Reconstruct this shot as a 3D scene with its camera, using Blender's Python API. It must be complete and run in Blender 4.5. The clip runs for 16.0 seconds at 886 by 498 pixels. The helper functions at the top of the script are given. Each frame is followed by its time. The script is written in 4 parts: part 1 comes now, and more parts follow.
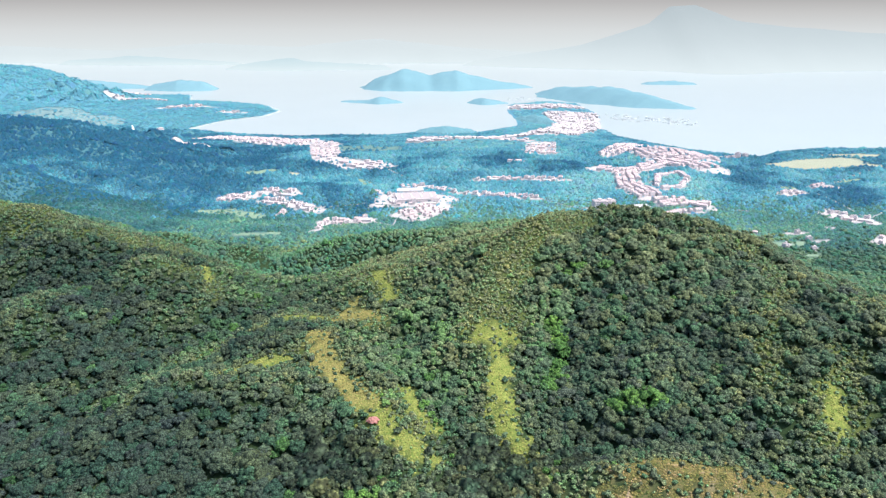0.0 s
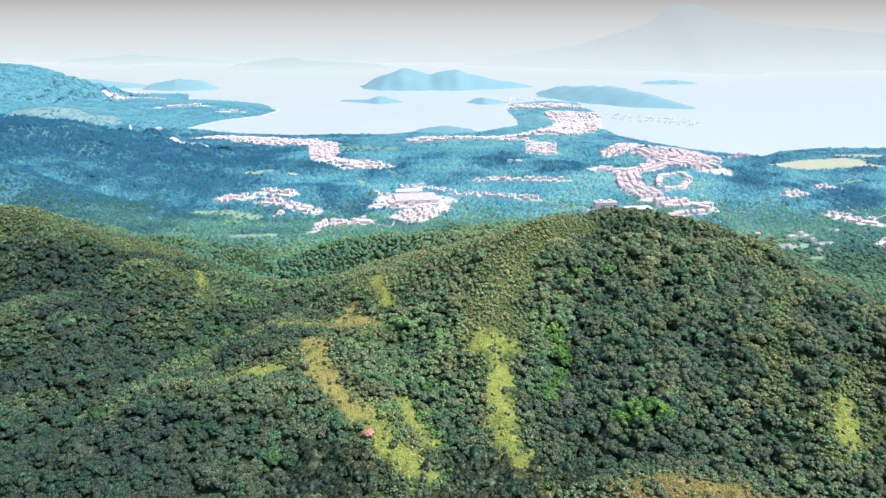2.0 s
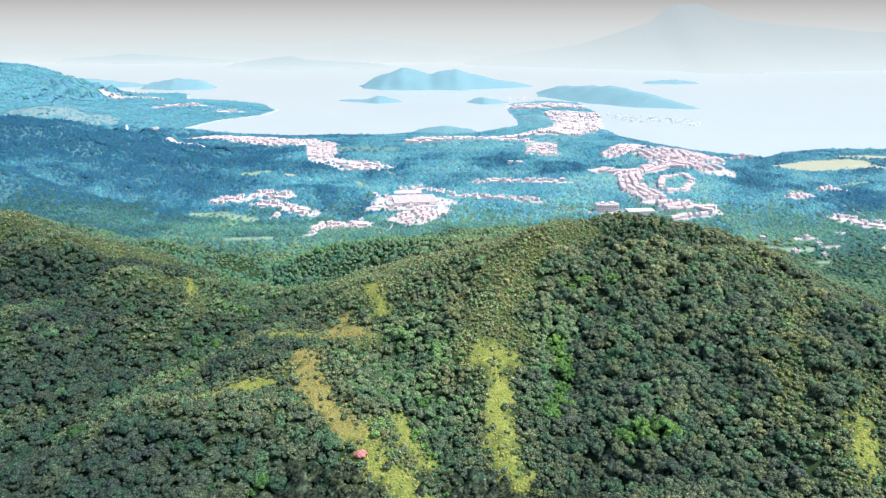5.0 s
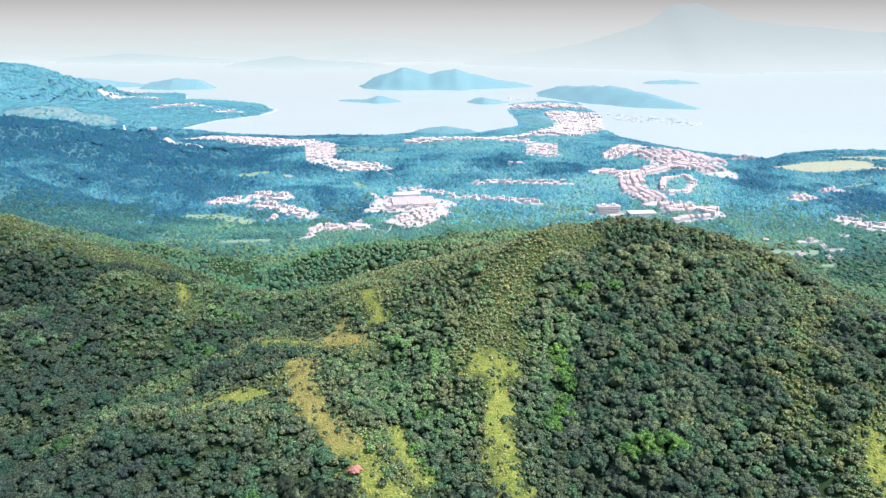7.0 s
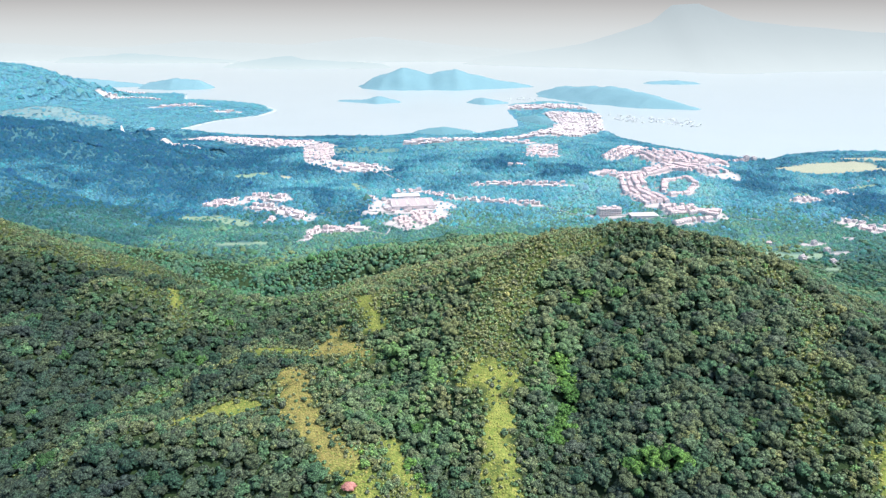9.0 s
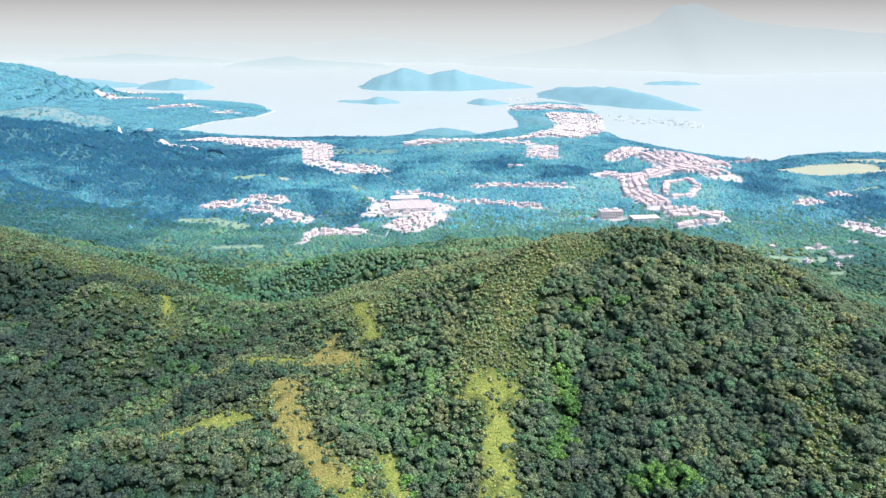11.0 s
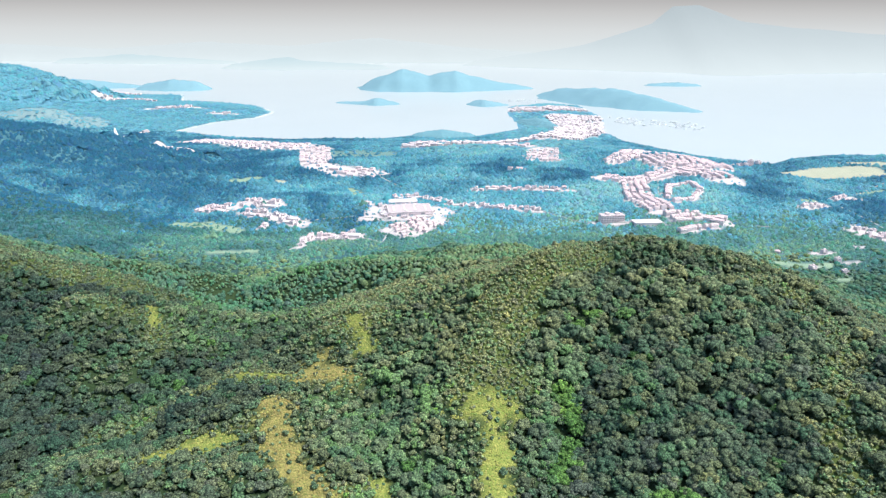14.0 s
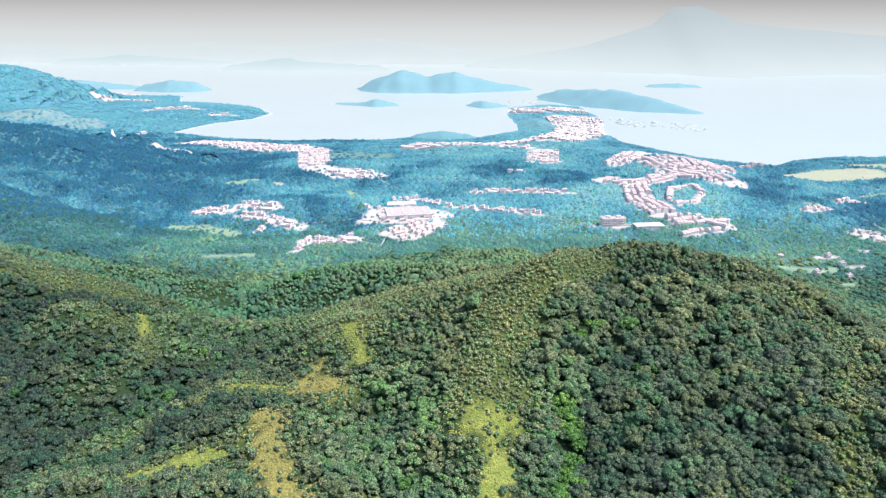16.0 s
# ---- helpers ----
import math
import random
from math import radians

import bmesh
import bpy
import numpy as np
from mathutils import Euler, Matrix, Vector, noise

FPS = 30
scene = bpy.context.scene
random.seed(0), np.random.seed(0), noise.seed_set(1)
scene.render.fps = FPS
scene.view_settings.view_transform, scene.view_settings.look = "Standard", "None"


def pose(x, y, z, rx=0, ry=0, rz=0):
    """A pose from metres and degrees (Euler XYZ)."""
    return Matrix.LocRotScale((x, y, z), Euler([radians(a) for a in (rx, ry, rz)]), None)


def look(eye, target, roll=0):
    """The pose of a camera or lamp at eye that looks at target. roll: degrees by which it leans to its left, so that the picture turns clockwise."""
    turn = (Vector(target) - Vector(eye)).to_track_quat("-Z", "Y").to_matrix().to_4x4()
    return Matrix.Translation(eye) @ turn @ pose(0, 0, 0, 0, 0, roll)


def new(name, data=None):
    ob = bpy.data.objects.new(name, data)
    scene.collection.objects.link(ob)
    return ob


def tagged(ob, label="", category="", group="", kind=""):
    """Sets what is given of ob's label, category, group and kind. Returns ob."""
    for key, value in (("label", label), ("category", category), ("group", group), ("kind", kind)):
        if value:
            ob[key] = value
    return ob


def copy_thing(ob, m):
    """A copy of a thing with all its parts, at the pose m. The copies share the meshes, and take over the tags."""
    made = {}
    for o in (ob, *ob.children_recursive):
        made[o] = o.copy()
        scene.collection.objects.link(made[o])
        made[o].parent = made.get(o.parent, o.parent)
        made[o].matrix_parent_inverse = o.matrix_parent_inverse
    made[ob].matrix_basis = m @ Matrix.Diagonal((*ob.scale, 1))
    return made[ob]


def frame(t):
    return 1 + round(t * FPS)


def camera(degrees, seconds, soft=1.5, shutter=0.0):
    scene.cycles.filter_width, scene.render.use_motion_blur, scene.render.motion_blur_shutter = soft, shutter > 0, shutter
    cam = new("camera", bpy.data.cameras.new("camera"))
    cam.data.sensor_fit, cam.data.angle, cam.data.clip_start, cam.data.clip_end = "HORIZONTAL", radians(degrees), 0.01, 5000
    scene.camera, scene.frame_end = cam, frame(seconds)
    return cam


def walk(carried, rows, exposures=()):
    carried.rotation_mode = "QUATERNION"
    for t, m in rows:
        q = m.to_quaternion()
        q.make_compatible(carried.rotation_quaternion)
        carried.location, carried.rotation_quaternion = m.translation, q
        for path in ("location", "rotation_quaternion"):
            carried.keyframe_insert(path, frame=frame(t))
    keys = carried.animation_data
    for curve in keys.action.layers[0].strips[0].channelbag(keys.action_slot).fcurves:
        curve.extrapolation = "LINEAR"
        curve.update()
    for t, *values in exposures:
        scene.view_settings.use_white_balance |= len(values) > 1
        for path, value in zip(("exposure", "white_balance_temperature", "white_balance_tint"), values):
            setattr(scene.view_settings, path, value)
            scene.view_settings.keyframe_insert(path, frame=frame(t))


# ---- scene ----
cam = camera(70.0, 16.0, soft=1.4)
# level flight, slightly to the right of the view; the gimbal nods and turns by fractions of a degree
EYE, AHEAD, ASIDE, TILT = 250.0, 79.4, 7.6, -19.25


def eye_at(t):
    s = t / 16.0
    return pose(ASIDE * s, AHEAD * s, EYE, 90 + TILT - 0.653 * s + 0.676 * s * s, -0.226 * s - 0.04 * s * s, 0.135 * s - 0.082 * s * s)


walk(cam, [(0.5 * k, eye_at(0.5 * k)) for k in range(33)])

# ---- light ----
SUN_HEIGHT, SUN_SIDE = 62.0, 100.0  # degrees above the horizon; clockwise from straight ahead
world = bpy.data.worlds.new("sky")
scene.world = world
world.use_nodes = True
wn = world.node_tree
sky = wn.nodes.new("ShaderNodeTexSky")
sky.sky_type, sky.sun_disc = "NISHITA", False
sky.sun_elevation, sky.sun_rotation = radians(SUN_HEIGHT), radians(SUN_SIDE)
sky.air_density, sky.dust_density = 1.3, 1.5
wn.links.new(sky.outputs[0], wn.nodes["Background"].inputs[0])
wn.nodes["Background"].inputs[1].default_value = 0.15
sun = new("sun", bpy.data.lights.new("sun", "SUN"))
sun.data.energy, sun.data.angle, sun.data.color = 4.5, radians(2.0), (1.0, 0.95, 0.86)
toward = Vector((math.sin(radians(SUN_SIDE)), math.cos(radians(SUN_SIDE)), math.tan(radians(SUN_HEIGHT))))
sun.matrix_world = look(toward * 800, (0, 0, 0))
scene.view_settings.exposure = 0.78

# ---- materials ----


class Nodes:
    """A new material with short calls for its nodes."""

    def __init__(self, name, rough=0.85, spec=0.2):
        self.mat = bpy.data.materials.new(name)
        self.mat.use_nodes = True
        self.tree = self.mat.node_tree
        self.bsdf = self.tree.nodes["Principled BSDF"]
        self.bsdf.inputs["Roughness"].default_value = rough
        self.bsdf.inputs["Specular IOR Level"].default_value = spec
        self.place = self.node("ShaderNodeTexCoord").outputs["Object"]

    def node(self, kind, **sets):
        n = self.tree.nodes.new(kind)
        for key, value in sets.items():
            n.inputs[key.replace("_", " ")].default_value = value
        return n

    def link(self, a, b):
        self.tree.links.new(a, b)

    def noise(self, scale, detail=3.0, rough=0.55):
        n = self.node("ShaderNodeTexNoise", Scale=scale, Detail=detail, Roughness=rough)
        self.link(self.place, n.inputs["Vector"])
        return n.outputs["Fac"]

    def ramp(self, fac, stops):
        n = self.node("ShaderNodeValToRGB")
        e = n.color_ramp.elements
        while len(e) < len(stops):
            e.new(0.5)
        for one, (at, colour) in zip(e, stops):
            one.position, one.color = at, (*colour, 1)
        self.link(fac, n.inputs[0])
        return n.outputs[0]

    def mix(self, fac, a, b, kind="MIX"):
        n = self.tree.nodes.new("ShaderNodeMix")
        n.data_type, n.blend_type = "RGBA", kind
        for value, k in ((fac, 0), (a, 6), (b, 7)):
            if isinstance(value, (int, float)):
                n.inputs[k].default_value = value
            elif isinstance(value, tuple):
                n.inputs[k].default_value = (*value, 1)
            else:
                self.link(value, n.inputs[k])
        return n.outputs[2]

    def attr(self, name):
        n = self.tree.nodes.new("ShaderNodeAttribute")
        n.attribute_name = name
        return n.outputs["Fac"]

    def island(self):
        return self.tree.nodes.new("ShaderNodeNewGeometry").outputs["Random Per Island"]

    def each(self):
        return self.tree.nodes.new("ShaderNodeObjectInfo").outputs["Random"]

    def colour(self, c):
        if isinstance(c, tuple):
            self.bsdf.inputs["Base Color"].default_value = (*c, 1)
        else:
            self.link(c, self.bsdf.inputs["Base Color"])
        return self

    def bump(self, height, strength, distance):
        n = self.node("ShaderNodeBump", Strength=strength, Distance=distance)
        self.link(height, n.inputs["Height"])
        self.link(n.outputs[0], self.bsdf.inputs["Normal"])
        return self


def plain(name, c, rough=0.7, vary=0.15, scale=2.0):
    """A surface of one colour, mottled at two scales and a little different from piece to piece."""
    m = Nodes(name, rough)
    d = tuple(v * (1 - vary) for v in c)
    e = tuple(min(1, v * (1 + vary * 0.6)) for v in c)
    base = m.mix(m.noise(scale, 4), d, e)
    base = m.mix(m.mix(m.each(), (0.0, 0.0, 0.0), (0.25, 0.25, 0.25)), base, tuple(v * 0.7 for v in c))
    return m.colour(base).mat


def leaf_material(name, dark, mid, light, scale=1.6, grainy=1.0, thin=0.28):
    """Leaves: species, haze and shade tints by the attribute leaf, clump by clump and in fine grain."""
    m = Nodes(name, 0.7, 0.13)
    base = m.ramp(m.attr("leaf"), [(0.0, dark), (0.5, mid), (1.0, light)])
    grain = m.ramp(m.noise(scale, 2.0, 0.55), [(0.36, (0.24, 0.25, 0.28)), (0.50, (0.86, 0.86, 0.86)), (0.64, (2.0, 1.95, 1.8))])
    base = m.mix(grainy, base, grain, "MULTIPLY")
    base = m.mix(1.0, base, m.ramp(m.attr("tone"), [(0.0, (0.70, 1.12, 0.50)), (0.22, (0.76, 1.05, 0.95)), (0.5, (1.03, 1.0, 1.0)), (0.78, (1.20, 1.05, 0.82)), (1.0, (0.95, 0.86, 1.02))]), "MULTIPLY")
    clump = m.ramp(m.island(), [(0.0, (0.72, 0.75, 0.77)), (1.0, (1.22, 1.2, 1.14))])
    base = m.mix(grainy, base, clump, "MULTIPLY")
    base = m.mix(m.mix(m.each(), (0.0, 0.0, 0.0), (0.3, 0.3, 0.3)), base, m.mix(1.0, base, (0.55, 0.62, 0.7), "MULTIPLY"))
    m.colour(base).bump(m.noise(scale * 1.3, 2.0, 0.5), 0.8, 0.5)
    through_leaf = m.tree.nodes.new("ShaderNodeBsdfTranslucent")
    m.link(base, through_leaf.inputs[0])
    both = m.tree.nodes.new("ShaderNodeMixShader")
    both.inputs[0].default_value = thin
    m.link(m.bsdf.outputs[0], both.inputs[1])
    m.link(through_leaf.outputs[0], both.inputs[2])
    m.link(both.outputs[0], m.tree.nodes["Material Output"].inputs[0])
    return m.mat


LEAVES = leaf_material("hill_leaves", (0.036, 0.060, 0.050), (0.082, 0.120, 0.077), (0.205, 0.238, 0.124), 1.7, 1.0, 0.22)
# haze painted into the leaf colours: bluer, paler, softer grain with distance
HAZED_FOOT = leaf_material("hazed_foothill_leaves", (0.055, 0.128, 0.110), (0.102, 0.195, 0.130), (0.19, 0.27, 0.135), 1.0, 0.6, 0.35)
HAZED_SLOPE = leaf_material("hazed_lower_slope_leaves", (0.036, 0.118, 0.140), (0.084, 0.218, 0.198), (0.17, 0.31, 0.225), 0.9, 0.5, 0.4)
HAZED_VALLEY = leaf_material("hazed_valley_leaves", (0.030, 0.135, 0.250), (0.110, 0.340, 0.470), (0.205, 0.44, 0.51), 0.7, 0.32, 0.5)
HAZED_SHORE = leaf_material("hazed_shore_leaves", (0.120, 0.330, 0.445), (0.145, 0.375, 0.48), (0.19, 0.42, 0.48), 0.4, 0.2, 0.45)


def ground_material():
    """Forest floor, with grass, dry grass, meadow, bare earth and haze-tinted far woods where the cover lies."""
    m = Nodes("hill_ground", 0.9, 0.1)
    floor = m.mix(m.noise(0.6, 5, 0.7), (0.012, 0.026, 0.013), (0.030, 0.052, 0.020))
    grass = m.mix(m.ramp(m.noise(0.28, 4, 0.7), [(0.38, (0, 0, 0)), (0.62, (1, 1, 1))]), (0.120, 0.165, 0.036), m.mix(m.ramp(m.noise(1.3, 5, 0.75), [(0.40, (0, 0, 0)), (0.60, (1, 1, 1))]), (0.09, 0.125, 0.032), (0.30, 0.295, 0.085)))
    dry = m.mix(m.ramp(m.noise(1.2, 5, 0.75), [(0.38, (0, 0, 0)), (0.62, (1, 1, 1))]), (0.095, 0.105, 0.034), (0.250, 0.218, 0.078))
    heath = m.mix(m.noise(0.5, 7, 0.75), (0.045, 0.058, 0.022), (0.165, 0.140, 0.065))
    earth = m.mix(m.noise(0.7, 6, 0.7), (0.24, 0.18, 0.12), (0.40, 0.31, 0.24))
    # haze painted into the base colour: blue valley and far, duller meadow
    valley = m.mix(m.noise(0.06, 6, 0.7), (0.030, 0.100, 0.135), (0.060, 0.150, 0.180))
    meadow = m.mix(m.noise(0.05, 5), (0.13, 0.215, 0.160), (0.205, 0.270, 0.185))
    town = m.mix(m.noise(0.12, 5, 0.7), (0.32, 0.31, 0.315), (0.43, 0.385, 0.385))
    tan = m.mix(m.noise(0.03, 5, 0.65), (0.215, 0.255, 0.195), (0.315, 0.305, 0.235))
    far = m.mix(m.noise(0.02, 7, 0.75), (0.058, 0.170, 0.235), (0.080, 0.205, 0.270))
    sand = m.mix(m.noise(0.05, 3), (0.33, 0.35, 0.33), (0.44, 0.45, 0.42))
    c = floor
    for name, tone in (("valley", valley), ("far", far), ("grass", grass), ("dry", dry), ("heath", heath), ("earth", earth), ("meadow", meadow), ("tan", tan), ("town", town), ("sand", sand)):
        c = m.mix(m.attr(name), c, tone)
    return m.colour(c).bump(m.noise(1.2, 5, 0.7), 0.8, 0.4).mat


GROUND = ground_material()


def water_material():
    m = Nodes("sea_water", 0.3, 0.16)
    m.colour(m.mix(m.noise(0.004, 4), (0.272, 0.312, 0.326), (0.302, 0.342, 0.355)))
    return m.bump(m.noise(0.12, 4, 0.6), 0.25, 0.6).mat


WATER = water_material()


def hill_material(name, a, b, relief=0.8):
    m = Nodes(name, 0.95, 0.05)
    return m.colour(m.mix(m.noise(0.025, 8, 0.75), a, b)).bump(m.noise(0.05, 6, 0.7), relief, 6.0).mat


def haze_glow_material(name, high, low, top):
    """Emissive far land: haze painted as its glow, paler towards the water."""
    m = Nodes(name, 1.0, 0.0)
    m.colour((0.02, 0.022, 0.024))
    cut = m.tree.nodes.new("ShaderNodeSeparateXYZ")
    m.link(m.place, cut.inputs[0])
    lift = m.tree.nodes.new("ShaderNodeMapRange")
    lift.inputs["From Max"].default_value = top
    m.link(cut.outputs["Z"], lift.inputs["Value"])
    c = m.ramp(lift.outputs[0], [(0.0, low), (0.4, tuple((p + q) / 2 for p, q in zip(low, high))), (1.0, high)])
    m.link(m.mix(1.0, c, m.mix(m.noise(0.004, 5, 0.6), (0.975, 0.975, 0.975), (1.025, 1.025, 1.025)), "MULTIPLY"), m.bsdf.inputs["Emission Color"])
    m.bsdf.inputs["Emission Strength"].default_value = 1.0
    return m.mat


# pale blue of distance haze mixed into these woods' base colours
HAZED_ISLAND = hill_material("hazed_island_woods", (0.122, 0.228, 0.275), (0.148, 0.262, 0.305), 0.3)
HAZED_MOUND = hill_material("hazed_mound_woods", (0.085, 0.195, 0.235), (0.12, 0.24, 0.28))
FAR_ISLAND = haze_glow_material("far_island", (0.335, 0.42, 0.45), (0.425, 0.49, 0.51), 60)
MOUNTAIN = haze_glow_material("far_mountain", (0.262, 0.302, 0.322), (0.425, 0.48, 0.50), 400)

# ---- shape of the land ----
# crest lines: stations (x, y, height), side slope, roundness of the crest
CRESTS = [
    ([(-14, 120, 76), (-21, 245, 83), (-41, 280, 84), (-71, 311, 91), (-47, 355, 76), (-33, 396, 99), (-50, 435, 76)], 0.42, 10),
    ([(-48, 440, 83), (8, 440, 101), (68, 404, 129), (116, 427, 129), (161, 424, 127), (175, 405, 125), (186, 316, 109), (215, 292, 118), (290, 245, 92), (420, 180, 80)], 0.6, 12),
    ([(184, 345, 119), (161, 304, 114), (176, 280, 112), (151, 213, 83), (170, 150, 82)], 0.55, 10),
    ([(70, 420, 115), (52, 401, 121), (19, 305, 92), (23, 264, 83), (40, 235, 75), (45, 180, 72)], 0.45, 8),
    ([(70, 202, 85), (90, 205, 88), (112, 203, 88), (128, 198, 84), (104, 175, 86)], 0.8, 10),
    ([(-560, 538, 128), (-357, 487, 119), (-307, 463, 119), (-251, 436, 107), (-200, 462, 79), (-133, 500, 47), (-95, 530, 32)], 0.62, 12),
    ([(-256, 430, 116), (-215, 382, 86), (-235, 342, 100), (-198, 306, 81), (-153, 252, 61), (-130, 180, 74)], 0.5, 12),
    ([(-50, 345, 85), (-94, 350, 84), (-124, 338, 76), (-154, 314, 73)], 0.5, 8),
    ([(70, 422, 114), (10, 489, 91), (-45, 512, 86), (-77, 524, 76), (-107, 533, 65), (-155, 560, 44)], 0.5, 12),
    ([(180, 374, 125), (255, 455, 77), (297, 561, 48), (330, 640, 28)], 0.45, 20),
    ([(-225, 426, 93), (-201, 399, 106), (-166, 400, 90), (-147, 384, 76)], 0.5, 9),
    ([(-52, 264, 80), (-70, 270, 89), (-109, 266, 88), (-131, 268, 88), (-165, 240, 70)], 0.5, 9),
    ([(124, 379, 129), (117, 337, 106), (110, 315, 98), (126, 250, 91), (114, 223, 76)], 0.5, 8),
    ([(70, 424, 112), (55, 540, 86), (15, 610, 62), (-40, 660, 36)], 0.5, 18),
    ([(-1100, 1150, 125), (-727, 1096, 101), (-600, 1082, 74), (-480, 1066, 48), (-380, 1044, 28), (-290, 1018, 14)], 0.3, 40),
    ([(-760, 1098, 98), (-660, 970, 58), (-560, 880, 30)], 0.34, 16),
    ([(-610, 1082, 72), (-520, 985, 42), (-430, 920, 20)], 0.34, 14),
    ([(-480, 1066, 46), (-420, 1000, 28), (-350, 965, 14)], 0.34, 12),
    ([(-640, 862, 60), (-560, 770, 40), (-470, 715, 24)], 0.36, 14),
    ([(-480, 800, 38), (-420, 742, 24), (-340, 700, 12)], 0.36, 12),
    ([(-1000, 900, 110), (-800, 900, 88), (-620, 860, 60), (-480, 800, 38), (-350, 760, 18)], 0.3, 40),
    ([(-2200, 2250, 180), (-1700, 2300, 136), (-1540, 2320, 126), (-1455, 2340, 102), (-1385, 2355, 66), (-1300, 2450, 34), (-1200, 2500, 14)], 0.32, 50),
    ([(-1900, 2800, 60), (-1660, 2760, 62), (-1500, 2740, 48), (-1360, 2720, 22)], 0.3, 40),
    ([(-1500, 1850, 62), (-1080, 1780, 44), (-930, 1770, 26)], 0.22, 60),
    ([(100, 1250, 22), (230, 1050, 26), (120, 1000, 18)], 0.16, 50),
    ([(290, 1300, 24), (420, 1240, 30), (440, 1050, 34), (300, 880, 24)], 0.16, 50),
    ([(690, 1270, 24), (900, 1290, 28)], 0.12, 50),
    ([(-60, 1600, 14), (60, 1602, 13)], 0.5, 16),
]
# the shore, seen from above; land lies on the near side
COAST = [(-4000, 2900), (-2035, 2990), (-1430, 2768), (-1176, 2574), (-991, 2560), (-919, 2366), (-782, 2328), (-611, 2222), (-515, 2050), (-533, 1926),
         (-620, 1828), (-661, 1677), (-518, 1601), (-368, 1566), (-259, 1583), (-132, 1583), (-71, 1622), (95, 1622), (205, 1735), (212, 1860), (205, 2064),
         (226, 2222), (358, 2328), (466, 2256), (475, 1939), (418, 1707), (426, 1566), (480, 1467), (539, 1380), (610, 1315), (654, 1296), (724, 1353),
         (832, 1394), (979, 1394), (4000, 1500)]


def line_distance(x, y, pts):
    """Distance to a line of stations and the height of the nearest station along it."""
    best, high = np.full(x.shape, 1e9), np.zeros(x.shape)
    for a, b in zip(pts, pts[1:]):
        dx, dy = b[0] - a[0], b[1] - a[1]
        s = np.clip(((x - a[0]) * dx + (y - a[1]) * dy) / (dx * dx + dy * dy), 0, 1)
        d = np.hypot(x - a[0] - s * dx, y - a[1] - s * dy)
        near = d < best
        best = np.where(near, d, best)
        if len(a) > 2:
            high = np.where(near, a[2] + s * (b[2] - a[2]), high)
    return best, high


def inland(x, y):
    """Metres inside the shore line (negative: out at sea)."""
    d, _ = line_distance(x, y, COAST)
    ring = COAST + [(4000, -3000), (-4000, -3000)]
    inside = np.zeros(x.shape, bool)
    for a, b in zip(ring, ring[1:] + ring[:1]):
        if a[1] != b[1]:
            cross = ((a[1] > y) != (b[1] > y)) & (x < (b[0] - a[0]) * (y - a[1]) / (b[1] - a[1]) + a[0])
            inside ^= cross
    return np.where(inside, d, -d)


def smooth(a, b, v):
    s = np.clip((v - a) / (b - a), 0, 1)
    return s * s * (3 - 2 * s)


WAVES = np.random.default_rng(5).uniform(-1, 1, (40, 3))


def rolling(x, y, size, first=0, count=8):
    """Smooth uneven ground of about that wavelength, from -1 to 1."""
    v = np.zeros(np.shape(x))
    for a, b, c in WAVES[first:first + count]:
        k = 6.283 / size * (0.7 + 0.6 * abs(c))
        t = a * 3.14159
        v = v + np.sin(k * (x * np.cos(t) + y * np.sin(t)) + b * 9.0)
    return v / count * 1.6


def ridge_height(x, y, pts, slope, r, ragged):
    """Height of a ridge along stations: the highest of the slopes that fall from its stretches."""
    best = np.full(x.shape, -1e3)
    for a, b in zip(pts, pts[1:]):
        dx, dy = b[0] - a[0], b[1] - a[1]
        s = np.clip(((x - a[0]) * dx + (y - a[1]) * dy) / (dx * dx + dy * dy), 0, 1)
        d = np.hypot(x - a[0] - s * dx, y - a[1] - s * dy) * ragged
        best = np.maximum(best, a[2] + s * (b[2] - a[2]) - slope * (np.sqrt(d * d + r * r) - r))
    return best


def land(x, y):
    """Height of the ground."""
    x, y = np.asarray(x, float), np.asarray(y, float)
    shore = inland(x, y)
    floor = 10 + 52 * smooth(690, 360, y + 0.12 * np.abs(x)) + 40 * smooth(-200, -700, y)
    floor = floor + rolling(x, y, 190, 20) * np.clip(floor * 0.10, 0, 4)
    floor = floor + smooth(620, 760, y) * smooth(0, 200, shore) * 7 * (0.6 + rolling(x, y, 240, 14))
    k, ragged = 0.32, 1 + 0.16 * rolling(x, y, 60, 10)
    total = np.exp(k * (floor - 60))
    for pts, slope, r in CRESTS:
        total = total + np.exp(np.clip(k * (ridge_height(x, y, pts, slope, r, ragged) - 60), -60, 60))
    h = 60 + np.log(total) / k
    h = h + rolling(x, y, 230, 25) * np.clip((h - 20) * 0.22, 0, 13) * smooth(650, 800, y) + rolling(x, y, 62, 0) * np.clip(h * 0.032, 0, 2.6) + rolling(x, y, 17, 28) * 0.35
    h = h - 9 * np.abs(rolling(x, y, 150, 32)) * smooth(-230, -420, x) * smooth(640, 760, y) * smooth(1450, 1250, y)
    return np.where(shore > 0, 0.6 + (h - 0.6) * smooth(-20, 260, shore), np.maximum(-12, shore * 0.08))


